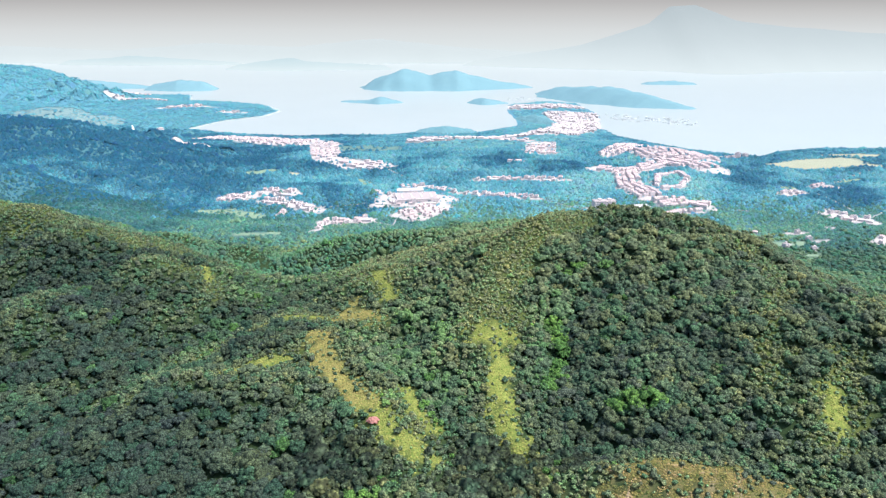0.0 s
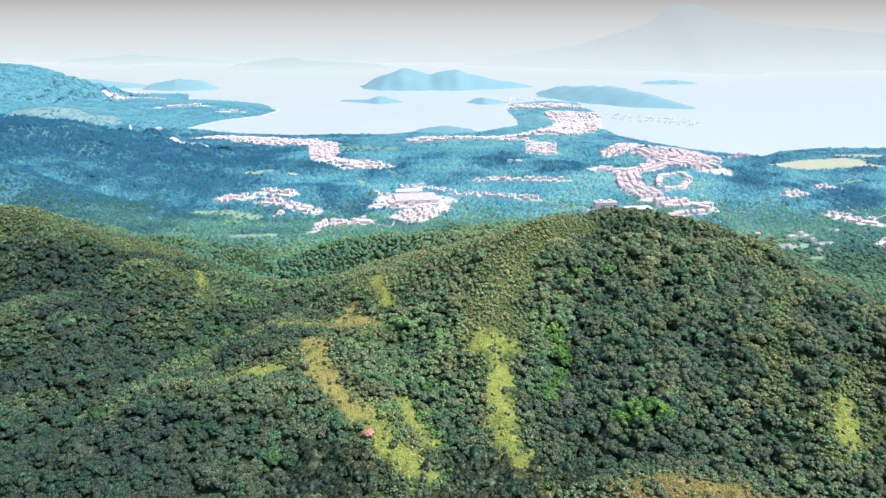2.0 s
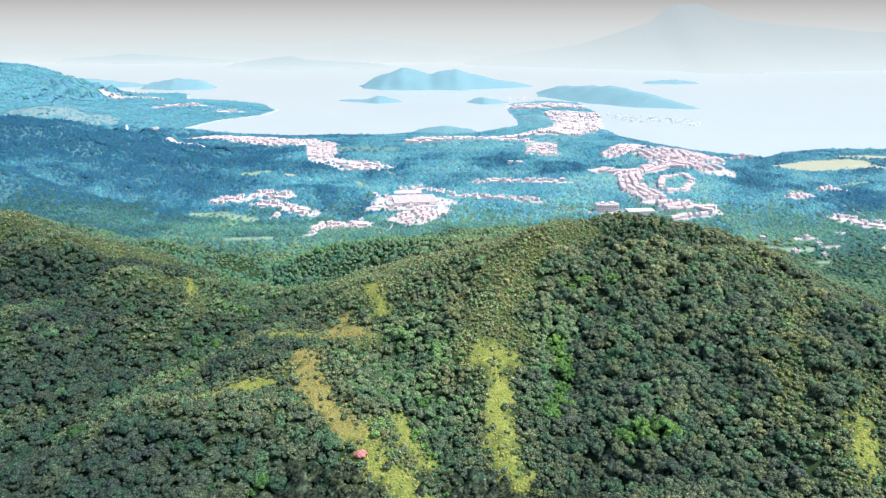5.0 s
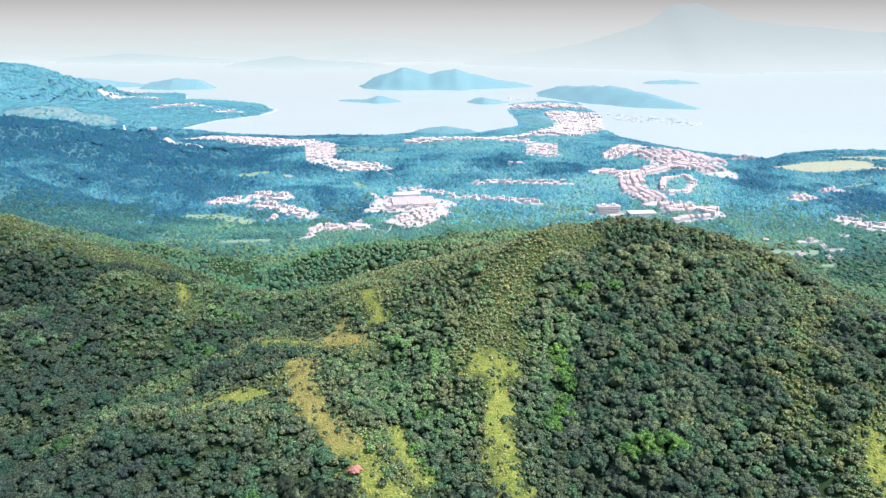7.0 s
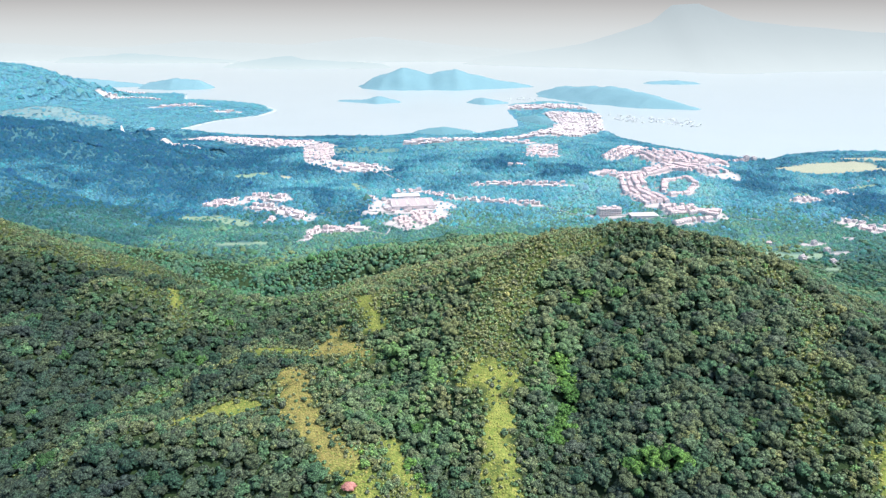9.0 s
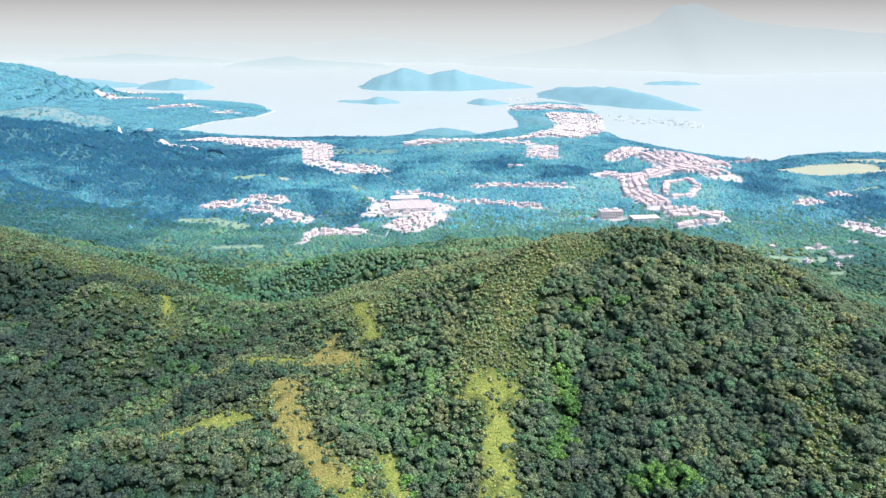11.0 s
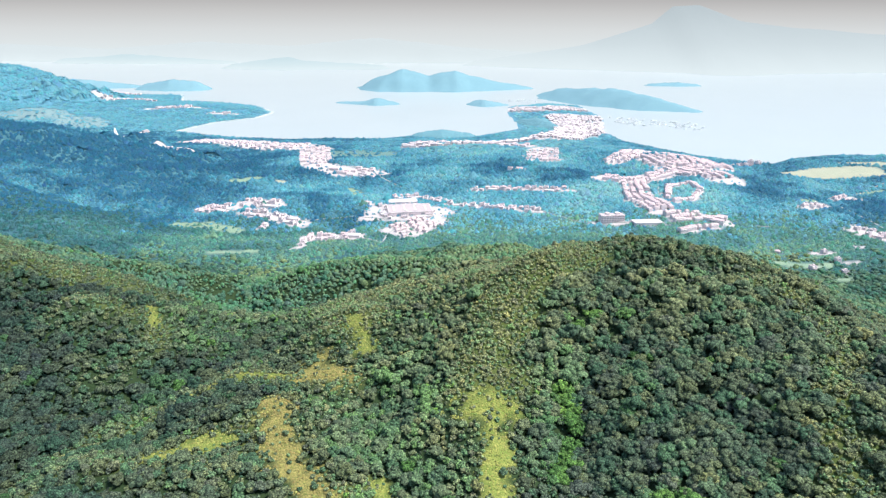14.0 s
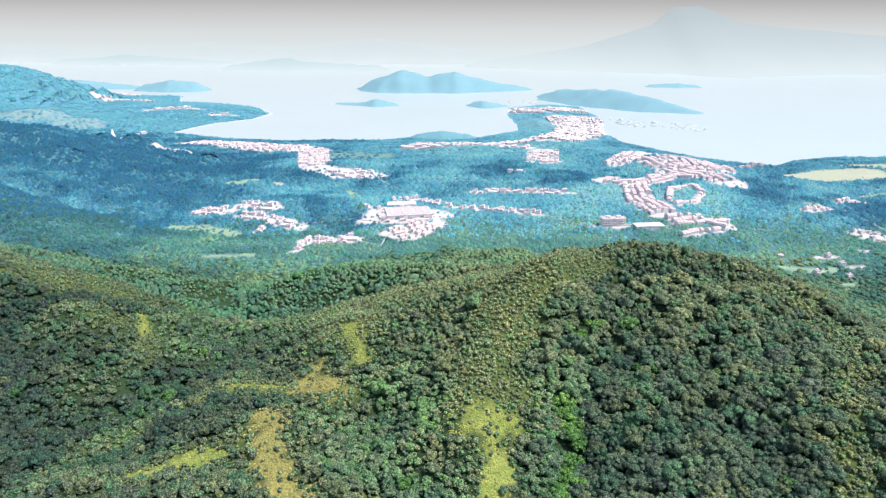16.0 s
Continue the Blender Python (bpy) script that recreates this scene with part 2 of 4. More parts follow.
# open ground: stations (x, y), half width, kind
OPEN = [
    ([(-36, 258), (-48, 272), (-58, 283), (-66, 300), (-69, 320)], 6.4, "dry"),
    ([(-22, 234), (-28, 248), (-36, 258)], 6.0, "grass"),
    ([(-11, 222), (-20, 232)], 4.6, "grass"),
    ([(-59, 354), (-46, 347)], 9.6, "dry"),
    ([(-44, 394), (-39, 380)], 3.6, "grass"),
    ([(-37, 376), (-33, 370)], 5.0, "grass"),
    ([(20, 309), (32, 310)], 8.4, "grass"),
    ([(27, 298), (29, 280), (28, 264), (28, 250), (34, 234)], 5.4, "grass"),
    ([(-106, 288), (-91, 293)], 8.4, "grass"),
    ([(-18, 273), (-13, 255), (-5, 242)], 3.6, "grass"),
    ([(-22, 238), (-12, 229), (-4, 222)], 3.8, "grass"),
    ([(174, 250), (169, 231)], 4.0, "grass"),
    ([(206, 310), (214, 306)], 4.2, "grass"),
    ([(-163, 408), (-157, 391)], 2.6, "grass"),
    ([(73, 204), (121, 202)], 8.0, "heath"),
    ([(63, 185), (133, 184)], 16.5, "heath"),
    ([(-118, 341), (-95, 349), (-64, 348)], 1.9, "grass"),
]


def open_ground(x, y, kind):
    v = np.zeros(np.shape(x))
    for pts, half, k in OPEN:
        if k == kind:
            d, _ = line_distance(x, y, pts)
            v = np.maximum(v, smooth(1.25, 0.75, d / half + 0.35 * rolling(x, y, 30, 12) + 0.55 * rolling(x, y, 14, 5) + 0.75 * rolling(x, y, 5.5, 15)))
    return v


# fields, clearings and lawns: stations (x, y), half width
MEADOWS = [
    ([(690, 938), (730, 942)], 7), ([(366, 704), (414, 700)], 8), ([(410, 660), (418, 664)], 5), ([(-206, 1312), (-127, 1316)], 42), ([(-323, 1056), (-299, 1095)], 12),
    ([(-143, 1048), (-115, 975)], 9), ([(-335, 856), (-300, 842), (-250, 812)], 13), ([(-248, 717), (-199, 725)], 5),
    ([(640, 1008), (690, 1025)], 5), ([(120, 1290), (150, 1300)], 9), ([(515, 935), (532, 940)], 6), ([(-735, 1455), (-700, 1465)], 16),
]
# bare pale fields and dry slopes
TAN = [([(668, 1155), (735, 1165)], 58), ([(773, 1248), (829, 1217)], 20), ([(-1100, 1700), (-1010, 1735), (-890, 1700)], 46), ([(-262, 1082), (-246, 1074)], 8), ([(505, 905), (530, 915)], 7)]
# built-up ground: stations (x, y), half width
BUILT = [
    ([(-326, 919), (-288, 907)], 15), ([(-269, 925), (-226, 915)], 17), ([(-257, 885), (-215, 870), (-174, 848)], 12), ([(-221, 826), (-219, 842)], 6), ([(-152, 790), (-98, 792)], 13), ([(-157, 748), (-155, 778)], 6),
    ([(-69, 880), (-10, 890)], 34), ([(-46, 808), (-30, 816), (-8, 846)], 22), ([(-102, 919), (-92, 914)], 7), ([(14, 940), (80, 918), (137, 899)], 9), ([(52, 1016), (115, 1005), (192, 990)], 11),
    ([(319, 1201), (410, 1325), (436, 1325), (461, 1250), (471, 1102)], 22), ([(385, 1215), (392, 1130), (428, 1092), (440, 1180)], 34),
    ([(269, 1060), (312, 1049), (379, 1087), (424, 1057), (438, 1012)], 26), ([(302, 1035), (284, 938), (294, 870)], 21),
    ([(321, 930), (340, 985), (377, 1000), (376, 955), (351, 917), (322, 905)], 7), ([(301, 842), (339, 852), (363, 835)], 12), ([(296, 796), (345, 818)], 7), ([(199, 843), (279, 827)], 7),
    ([(-536, 1470), (-417, 1452), (-292, 1400)], 44), ([(-258, 1377), (-236, 1260), (-219, 1180)], 30), ([(-187, 1157), (-112, 1137)], 24),
    ([(190, 1225), (208, 1345)], 32), ([(94, 1464), (144, 1410), (191, 1390)], 15), ([(-70, 1440), (30, 1470)], 10), ([(123, 1133), (140, 1129)], 8),
    ([(250, 1525), (330, 1620), (392, 1760), (425, 1960)], 54), ([(325, 1640), (340, 1760), (350, 1960)], 44), ([(235, 2140), (330, 2110), (440, 2150)], 55),
    ([(-1434, 2712), (-1153, 2526)], 22), ([(-1164, 2289), (-970, 2271)], 30), ([(-864, 2020), (-753, 2048)], 34), ([(-672, 1965), (-617, 1979)], 16),
    ([(-542, 1289), (-489, 1304)], 9), ([(-690, 1462), (-655, 1481)], 9), ([(-735, 1620), (-722, 1640)], 8),
    ([(502, 905), (538, 925)], 10), ([(580, 962), (618, 981)], 10), ([(522, 819), (529, 795), (548, 775)], 15), ([(500, 690), (520, 705)], 8), ([(557, 1239), (590, 1262)], 9),
    ([(476, 760), (486, 755)], 5), ([(383, 742), (391, 740)], 4), ([(392, 690), (401, 692)], 4), ([(424, 738), (441, 740)], 7), ([(434, 706), (448, 706)], 4), ([(419, 678), (426, 678)], 3),
    ([(-72, 1392), (23, 1403), (126, 1474), (215, 1522)], 15),
]
# lanes and roads: stations (x, y)
ROADS = [
    [(-165, 735), (-150, 775), (-110, 800), (-64, 770), (-60, 800), (-40, 840), (0, 935), (80, 925), (140, 905), (190, 850), (290, 820)],
    [(300, 850), (312, 900), (318, 960), (350, 1060), (405, 1140), (420, 1230)], [(-186, 859), (-110, 870), (-62, 850)], [(-295, 905), (-200, 870)],
    [(-12, 925), (-60, 1040), (-113, 1145), (-202, 1219), (-251, 1308), (-312, 1432)], [(400, 834), (434, 838)], [(530, 800), (557, 795), (650, 870)],
    [(557, 800), (560, 960), (640, 1010), (740, 1080)],
]


def zone(x, y, lines, ragged=0.3):
    v = np.zeros(np.shape(x))
    for pts, half in lines:
        d, _ = line_distance(x, y, pts)
        v = np.maximum(v, smooth(1.2, 0.8, d / half + ragged * rolling(x, y, half * 1.6 + 6, 7)))
    return v


# scrub along the crests, lighter and lower: stations, half width
SCRUB = [([(-48, 440), (7, 440), (40, 426), (72, 412)], 27), ([(72, 412), (50, 385), (33, 350), (26, 322)], 16),
         ([(170, 387), (190, 345), (186, 318), (166, 288), (150, 252)], 9), ([(-358, 487), (-298, 462), (-249, 445), (-205, 455)], 24), ([(-202, 402), (-164, 399), (-150, 385)], 7), ([(-240, 354), (-246, 380)], 7),
         ([(-172, 266), (-156, 296), (-124, 338), (-95, 349), (-43, 346)], 9), ([(-125, 283), (-80, 290)], 13), ([(-48, 398), (-55, 440)], 20), ([(190, 262), (165, 225)], 11), ([(-153, 264), (-133, 290), (-122, 310)], 6), ([(222, 295), (290, 245)], 14), ([(-27, 264), (-16, 240)], 9)]


def scrub_at(x, y):
    return zone(x, y, SCRUB, 0.6) * (np.abs(x) < 420) * (y < 600)


def mesh_from(name, verts, faces, mats, attrs=None, smooth_shade=True):
    """A mesh from arrays of places and of corners, all faces with the same number of corners."""
    verts, faces = np.asarray(verts, np.float32), np.asarray(faces, np.int32)
    me = bpy.data.meshes.new(name)
    n, c = faces.shape
    me.vertices.add(len(verts))
    me.vertices.foreach_set("co", verts.ravel())
    me.loops.add(n * c)
    me.loops.foreach_set("vertex_index", faces.ravel())
    me.polygons.add(n)
    me.polygons.foreach_set("loop_start", np.arange(n, dtype=np.int32) * c)
    me.polygons.foreach_set("use_smooth", np.full(n, smooth_shade))
    for key, value in (attrs or {}).items():
        a = me.attributes.new(key, "FLOAT", "POINT")
        a.data.foreach_set("value", np.asarray(value, np.float32))
    me.update(calc_edges=True)
    for m in mats:
        me.materials.append(m)
    return me


def grid_faces(rows, cols):
    i = (np.arange(rows - 1)[:, None] * cols + np.arange(cols - 1)[None]).ravel()
    return np.stack([i, i + 1, i + cols + 1, i + cols], 1)


# ---- ground: one sheet, finer near the flight ----
ROWS, COLS = 420, 390
gy = 300 * (5700 / 300) ** np.linspace(0, 1, ROWS) - 470
gu = np.linspace(-1.0, 1.0, COLS)
GY = np.repeat(gy[:, None], COLS, 1)
GX = gu[None] * (GY + 470) * 0.95
GZ = land(GX, GY)
grass, dry = open_ground(GX, GY, "grass"), open_ground(GX, GY, "dry")
shore = inland(GX, GY)
# valley and far bands paint haze by distance; meadow and tan fade into them
cover = {"grass": np.maximum(grass, 0.32 * scrub_at(GX, GY)), "dry": dry, "heath": open_ground(GX, GY, "heath"),
         "earth": 0.45 * smooth(0.6, 0.95, rolling(GX, GY, 12, 9)) * (open_ground(GX, GY, "heath") > 0.6) * smooth(204, 199, GY),
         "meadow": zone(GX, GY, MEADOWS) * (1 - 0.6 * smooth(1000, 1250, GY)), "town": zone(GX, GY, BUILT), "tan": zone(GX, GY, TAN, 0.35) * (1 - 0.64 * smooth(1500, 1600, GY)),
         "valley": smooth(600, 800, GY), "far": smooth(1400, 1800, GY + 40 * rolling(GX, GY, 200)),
         "sand": smooth(12, 4, shore) * (shore > -5) * smooth(-60, -250, GX)}

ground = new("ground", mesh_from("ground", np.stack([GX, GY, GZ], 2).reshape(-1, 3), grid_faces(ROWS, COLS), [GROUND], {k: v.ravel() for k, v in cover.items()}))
tagged(ground, "wooded hills and valley floor falling to the shore", "ground", kind="structure")

# ---- sea ----
sx, sy = np.meshgrid(np.linspace(-6000, 6000, 60), np.linspace(900, 5160, 40))
sea = new("sea", mesh_from("sea", np.stack([sx, sy, 0 * sx], 2).reshape(-1, 3), grid_faces(40, 60), [WATER]))
tagged(sea, "calm pale bay water under bright haze", "water", kind="structure")

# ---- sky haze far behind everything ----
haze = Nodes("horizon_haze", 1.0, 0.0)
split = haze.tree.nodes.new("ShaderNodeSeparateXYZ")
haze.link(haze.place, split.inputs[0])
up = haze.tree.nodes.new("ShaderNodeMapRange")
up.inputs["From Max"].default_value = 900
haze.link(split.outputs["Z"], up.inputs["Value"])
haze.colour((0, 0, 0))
# emission ramp: haze glow at the horizon, lens vignette painted as grey higher up
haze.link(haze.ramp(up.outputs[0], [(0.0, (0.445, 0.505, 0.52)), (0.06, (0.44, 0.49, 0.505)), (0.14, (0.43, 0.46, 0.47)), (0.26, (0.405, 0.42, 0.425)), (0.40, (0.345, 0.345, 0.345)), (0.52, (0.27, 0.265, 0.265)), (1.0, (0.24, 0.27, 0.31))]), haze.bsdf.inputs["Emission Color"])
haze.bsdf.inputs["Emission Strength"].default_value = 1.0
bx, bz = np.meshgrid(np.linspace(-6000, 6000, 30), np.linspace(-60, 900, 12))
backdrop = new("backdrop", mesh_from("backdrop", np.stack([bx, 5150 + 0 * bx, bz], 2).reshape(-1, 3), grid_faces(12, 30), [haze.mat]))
tagged(backdrop, "glowing white haze backdrop painted greyer towards the top", "sky", kind="structure")

# ---- islands and far mountains ----


def island(name, label, category, crest, slope, r, mat, cell=14.0, rough=1.0):
    """A hill standing in the sea, from its crest line."""
    xs, ys = [p[0] for p in crest], [p[1] for p in crest]
    reach = (max(p[2] for p in crest) / slope + 2 * r) * 1.5
    nx, ny = int((max(xs) - min(xs) + 2 * reach) / cell), int((max(ys) - min(ys) + 2 * reach) / cell)
    x, y = np.meshgrid(np.linspace(min(xs) - reach, max(xs) + reach, nx), np.linspace(min(ys) - reach, max(ys) + reach, ny))
    d, z = line_distance(x, y, crest)
    d = d * (1 + 0.12 * rolling(x, y, reach, 3))
    h = z - slope * (np.sqrt(d * d + r * r) - r) + rough * (rolling(x, y, reach * 0.35, 12) * z * 0.08 + rolling(x, y, cell * 2.5, 30) * 1.5)
    h = np.maximum(h, -3.0)
    ob = new(name, mesh_from(name, np.stack([x, y, h], 2).reshape(-1, 3), grid_faces(ny, nx), [mat]))
    return tagged(ob, label, category)


island("island", "long wooded island with two rounded hills", "island", [(-345, 2900, 8), (-300, 2880, 38), (-225, 2860, 66), (-165, 2860, 80), (-110, 2860, 68), (-55, 2860, 58), (0, 2860, 68), (52, 2860, 80), (120, 2865, 55), (236, 2880, 32), (365, 2900, 10)], 0.55, 22, HAZED_ISLAND)
island("island", "wooded island with a long low tail", "island", [(415, 2600, 14), (450, 2520, 36), (500, 2440, 42), (600, 2330, 52), (700, 2200, 36), (800, 2120, 8)], 0.5, 22, HAZED_ISLAND)
island("island", "low islet with a small wooded mound", "island", [(-350, 2320, 5), (-270, 2290, 9), (-220, 2285, 22), (-170, 2290, 10)], 0.5, 12, HAZED_ISLAND, 8.0)
island("island", "small wooded islet beside the headland", "island", [(125, 2290, 16), (150, 2260, 18), (215, 2270, 5)], 0.5, 10, HAZED_ISLAND, 8.0)
island("island", "thin low islet far out in the bay", "island", [(970, 3080, 10), (1080, 3080, 16), (1170, 3080, 8)], 0.4, 14, HAZED_ISLAND)
island("wooded_mound", "dark wooded mound at the edge of the shore", "hill", [(-45, 1612, 10), (5, 1612, 17), (60, 1612, 9)], 0.5, 14, HAZED_MOUND, 6.0)
island("wooded_mound", "small wooded mound beside the headland town", "hill", [(236, 1875, 8), (266, 1812, 18), (302, 1715, 10)], 0.45, 12, HAZED_MOUND, 6.0)
island("island", "rounded wooded island off the far shore", "island", [(-1230, 2800, 24), (-1120, 2790, 42), (-1040, 2800, 34)], 0.6, 20, HAZED_ISLAND)
island("island", "low wooded hill beyond the far shore", "island", [(-1780, 2880, 20), (-1640, 2870, 34), (-1540, 2870, 34), (-1400, 2880, 18), (-1300, 2880, 8)], 0.4, 22, HAZED_ISLAND)
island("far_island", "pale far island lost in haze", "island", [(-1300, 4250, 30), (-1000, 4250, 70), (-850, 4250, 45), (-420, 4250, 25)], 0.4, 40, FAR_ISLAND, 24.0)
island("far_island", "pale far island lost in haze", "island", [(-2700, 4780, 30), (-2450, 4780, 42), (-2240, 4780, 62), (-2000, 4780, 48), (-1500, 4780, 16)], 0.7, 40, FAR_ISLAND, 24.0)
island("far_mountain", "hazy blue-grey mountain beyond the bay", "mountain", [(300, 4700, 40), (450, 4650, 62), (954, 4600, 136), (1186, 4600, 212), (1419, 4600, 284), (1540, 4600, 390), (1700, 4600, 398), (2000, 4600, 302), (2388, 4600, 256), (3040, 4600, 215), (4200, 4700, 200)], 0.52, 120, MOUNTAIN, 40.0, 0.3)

HAZY_RANGE = haze_glow_material("far_range", (0.385, 0.425, 0.44), (0.43, 0.485, 0.505), 150)
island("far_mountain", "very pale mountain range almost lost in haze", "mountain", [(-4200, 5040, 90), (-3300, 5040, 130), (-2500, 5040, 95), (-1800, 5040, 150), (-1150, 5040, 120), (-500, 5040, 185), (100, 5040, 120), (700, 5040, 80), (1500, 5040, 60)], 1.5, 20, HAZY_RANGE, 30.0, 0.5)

# ---- woods ----


def ico(level):
    bm = bmesh.new()
    bmesh.ops.create_icosphere(bm, subdivisions=level, radius=1.0)
    bm.verts.ensure_lookup_table()
    v = np.array([p.co[:] for p in bm.verts])
    f = np.array([[p.index for p in q.verts] for q in bm.faces])
    bm.free()
    return v, f


SMALL, ROUND = ico(1), ico(2)


def no_underside(v, f, limit=-0.45):
    """Leaves out the faces that look down."""
    n = np.cross(v[f[:, 1]] - v[f[:, 0]], v[f[:, 2]] - v[f[:, 0]])
    return v, f[n[:, 2] / np.maximum(np.linalg.norm(n, axis=1), 1e-9) > limit]


def crown_template(rng, clumps, fine=False):
    """A crown of lumpy clumps about 1 m across, its foot at z = 0."""
    vs, fs, n = [], [], 0
    for k in range(clumps + 1):
        v, f = SMALL if not fine else ROUND
        if k == 0:
            c, r, squash = np.array([0, 0, 0.34]), 0.40, 0.85
        else:
            # a spiral over the dome
            up = 1 - (k - 0.5) / clumps * 0.95
            out = np.sqrt(max(0, 1 - up * up)) * 0.36
            a = k * 2.4 + rng.uniform(-0.4, 0.4)
            c = np.array([out * np.cos(a), out * np.sin(a), 0.32 + up * 0.34 + rng.uniform(-0.05, 0.05)])
            r, squash = rng.uniform(0.6, 1.5) * (0.145 if clumps > 9 else 0.185), 0.8
        w = v * (1 + rng.uniform(-0.30, 0.30, (len(v), 1))) * r * np.array([1, 1, squash]) + c
        w, f = no_underside(w, f, -0.3)
        vs.append(w)
        fs.append(f + n)
        n += len(w)
    return np.concatenate(vs), np.concatenate(fs)


def join_crowns(name, kinds, spots, sizes, heights, leaf, mat, rng, young=None, rounded=True, lean=None):
    """One mesh of many crowns."""
    vs, fs, ls, ts, n = [], [], [], [], 0
    tone = np.clip(rng.normal(0.5, 0.25, len(spots)) + 0.22 * rolling(spots[:, 0], spots[:, 1], 24, 8), 0.2, 1)
    if young is not None:
        tone = tone * (1 - young)
    pick = rng.integers(0, len(kinds), len(spots))
    turn = rng.uniform(0, 6.283, len(spots))
    for k, (tv, tf) in enumerate(kinds):
        sel = np.where(pick == k)[0]
        if not len(sel):
            continue
        c, s = np.cos(turn[sel])[:, None], np.sin(turn[sel])[:, None]
        x = (tv[:, 0] * c - tv[:, 1] * s) * sizes[sel, None] + spots[sel, 0:1]
        y = (tv[:, 0] * s + tv[:, 1] * c) * sizes[sel, None] + spots[sel, 1:2]
        z = tv[None, :, 2] * heights[sel, None] + spots[sel, 2:3]
        if lean is not None:
            z = z + (x - spots[sel, 0:1]) * lean[0][sel, None] + (y - spots[sel, 1:2]) * lean[1][sel, None]
        vs.append(np.stack([x, y, z], 2).reshape(-1, 3))
        fs.append((tf[None] + (np.arange(len(sel)) * len(tv))[:, None, None] + n).reshape(-1, 3))
        ls.append(np.repeat(leaf[sel], len(tv)))
        ts.append(np.repeat(tone[sel], len(tv)))
        n += len(sel) * len(tv)
    return new(name, mesh_from(name, np.concatenate(vs), np.concatenate(fs), [mat], {"leaf": np.concatenate(ls), "tone": np.concatenate(ts)}, rounded))


def scatter(rng, x0, x1, y0, y1, gap, fan):
    """Uneven spots on a jittered grid, within a fan that widens ahead."""
    x, y = np.meshgrid(np.arange(x0, x1, gap), np.arange(y0, y1, gap * 0.87))
    x = x + (np.arange(len(y)) % 2)[:, None] * gap / 2 + rng.uniform(-0.48, 0.48, x.shape) * gap
    y = y + rng.uniform(-0.48, 0.48, y.shape) * gap
    keep = np.abs(x) < 80 + fan * np.abs(y)
    return x[keep], y[keep]


def near_open(x, y, reach):
    """1 on open ground, falling to 0 at reach half widths from its middle."""
    v = np.zeros(np.shape(x))
    for pts, half, k in OPEN:
        d, _ = line_distance(x, y, pts)
        v = np.maximum(v, smooth(reach, 1.0, d / half + 0.4 * rolling(x, y, 20, 6)))
    return v


# bright young growth along the gullies: stations, half width
BRIGHT = [([(61, 322), (67, 309), (62, 300), (55, 280)], 4.0), ([(84, 258), (96, 252)], 5.0), ([(-60, 205), (-30, 200)], 8), ([(-14, 262), (-2, 240)], 5),
          ([(73, 358), (83, 361)], 4), ([(99, 338), (103, 335)], 3), ([(40, 214), (52, 226)], 5)]
# taller woods darkened for shade and vignette, and fresh green hollows: stations, half width
DARK = [([(-330, 440), (-262, 412)], 24), ([(-214, 421), (-176, 414)], 13), ([(-252, 408), (-210, 352), (-198, 308)], 20), ([(-122, 331), (-85, 322)], 12), ([(70, 352), (112, 342), (106, 318), (120, 285)], 20), ([(-165, 240), (-120, 232)], 20)]
FRESH = [([(-142, 489), (-135, 405)], 26), ([(-131, 401), (-117, 435), (-93, 439)], 18), ([(-150, 285), (-142, 311), (-135, 352)], 12), ([(-150, 560), (-95, 548), (-50, 560)], 22), ([(-100, 430), (-70, 425)], 20), ([(-10, 225), (45, 210)], 9), ([(-30, 312), (-4, 275)], 18), ([(-18, 345), (8, 318)], 14), ([(60, 335), (50, 285)], 12)]
rng = np.random.default_rng(11)
x, y = scatter(rng, -520, 460, -70, 590, 3.2, 0.86)
bare = np.maximum(np.maximum(open_ground(x, y, "grass"), open_ground(x, y, "dry")), 0.97 * open_ground(x, y, "heath"))
scrub = np.maximum(0.7 * near_open(x, y, 2.4), scrub_at(x, y))
swell = land(x, y) - (land(x + 20, y) + land(x - 20, y) + land(x, y + 20) + land(x, y - 20)) / 4
scrub = np.clip(scrub + 0.35 * smooth(1.0, 3.0, swell) * smooth(120, 60, x), 0, 1)
tall = smooth(45, 85, x + 0.12 * (y - 300)) * smooth(230, 260, y) * smooth(412, 372, y) * (1 - 0.8 * scrub)
tall = np.clip(tall + 0.5 * smooth(0.1, 0.7, rolling(x, y, 75, 22)) * (1 - scrub) + 0.5 * smooth(0.3, 2.0, -swell), 0, 1)
dark, fresh = zone(x, y, DARK, 0.7), zone(x, y, FRESH, 0.7)
left = smooth(-75, -140, x) * smooth(195, 215, y) * smooth(470, 430, y) * (1 - scrub) * smooth(-0.7, 0.2, rolling(x, y, 60, 4))
tall = np.clip(tall + 0.25 * left + 0.45 * dark + 0.3 * zone(x, y, [([(-240, 240), (-150, 228), (-70, 215)], 46)], 0.8), 0, 1)
clumped = smooth(0.2, 0.55, rolling(x, y, 34, 41)) * (1 - 0.6 * scrub)
tall = np.clip(tall + 0.32 * clumped, 0, 1)
luck = rng.uniform(0, 1, len(x))
keep = (luck > bare * (0.96 - 0.30 * smooth(0.15, 0.6, rolling(x, y, 11, 19)))) & (luck < 1 - 0.30 * tall) & (luck > 0.2 * (y < 190))
x, y, bare, scrub, tall, swell, left = x[keep], y[keep], bare[keep], scrub[keep], tall[keep], swell[keep], left[keep]
dark, fresh, clumped = dark[keep], fresh[keep], clumped[keep]
size = (2.35 + rng.gamma(2.0, 0.58, len(x))) * (1 - 0.22 * bare) * (1 - 0.34 * scrub) * (1 + tall * (1.0 - 0.3 * smooth(320, 400, y)))
size = np.clip(size * np.where(y < 190, 1.3, 1.0), 1.1, 9.6)
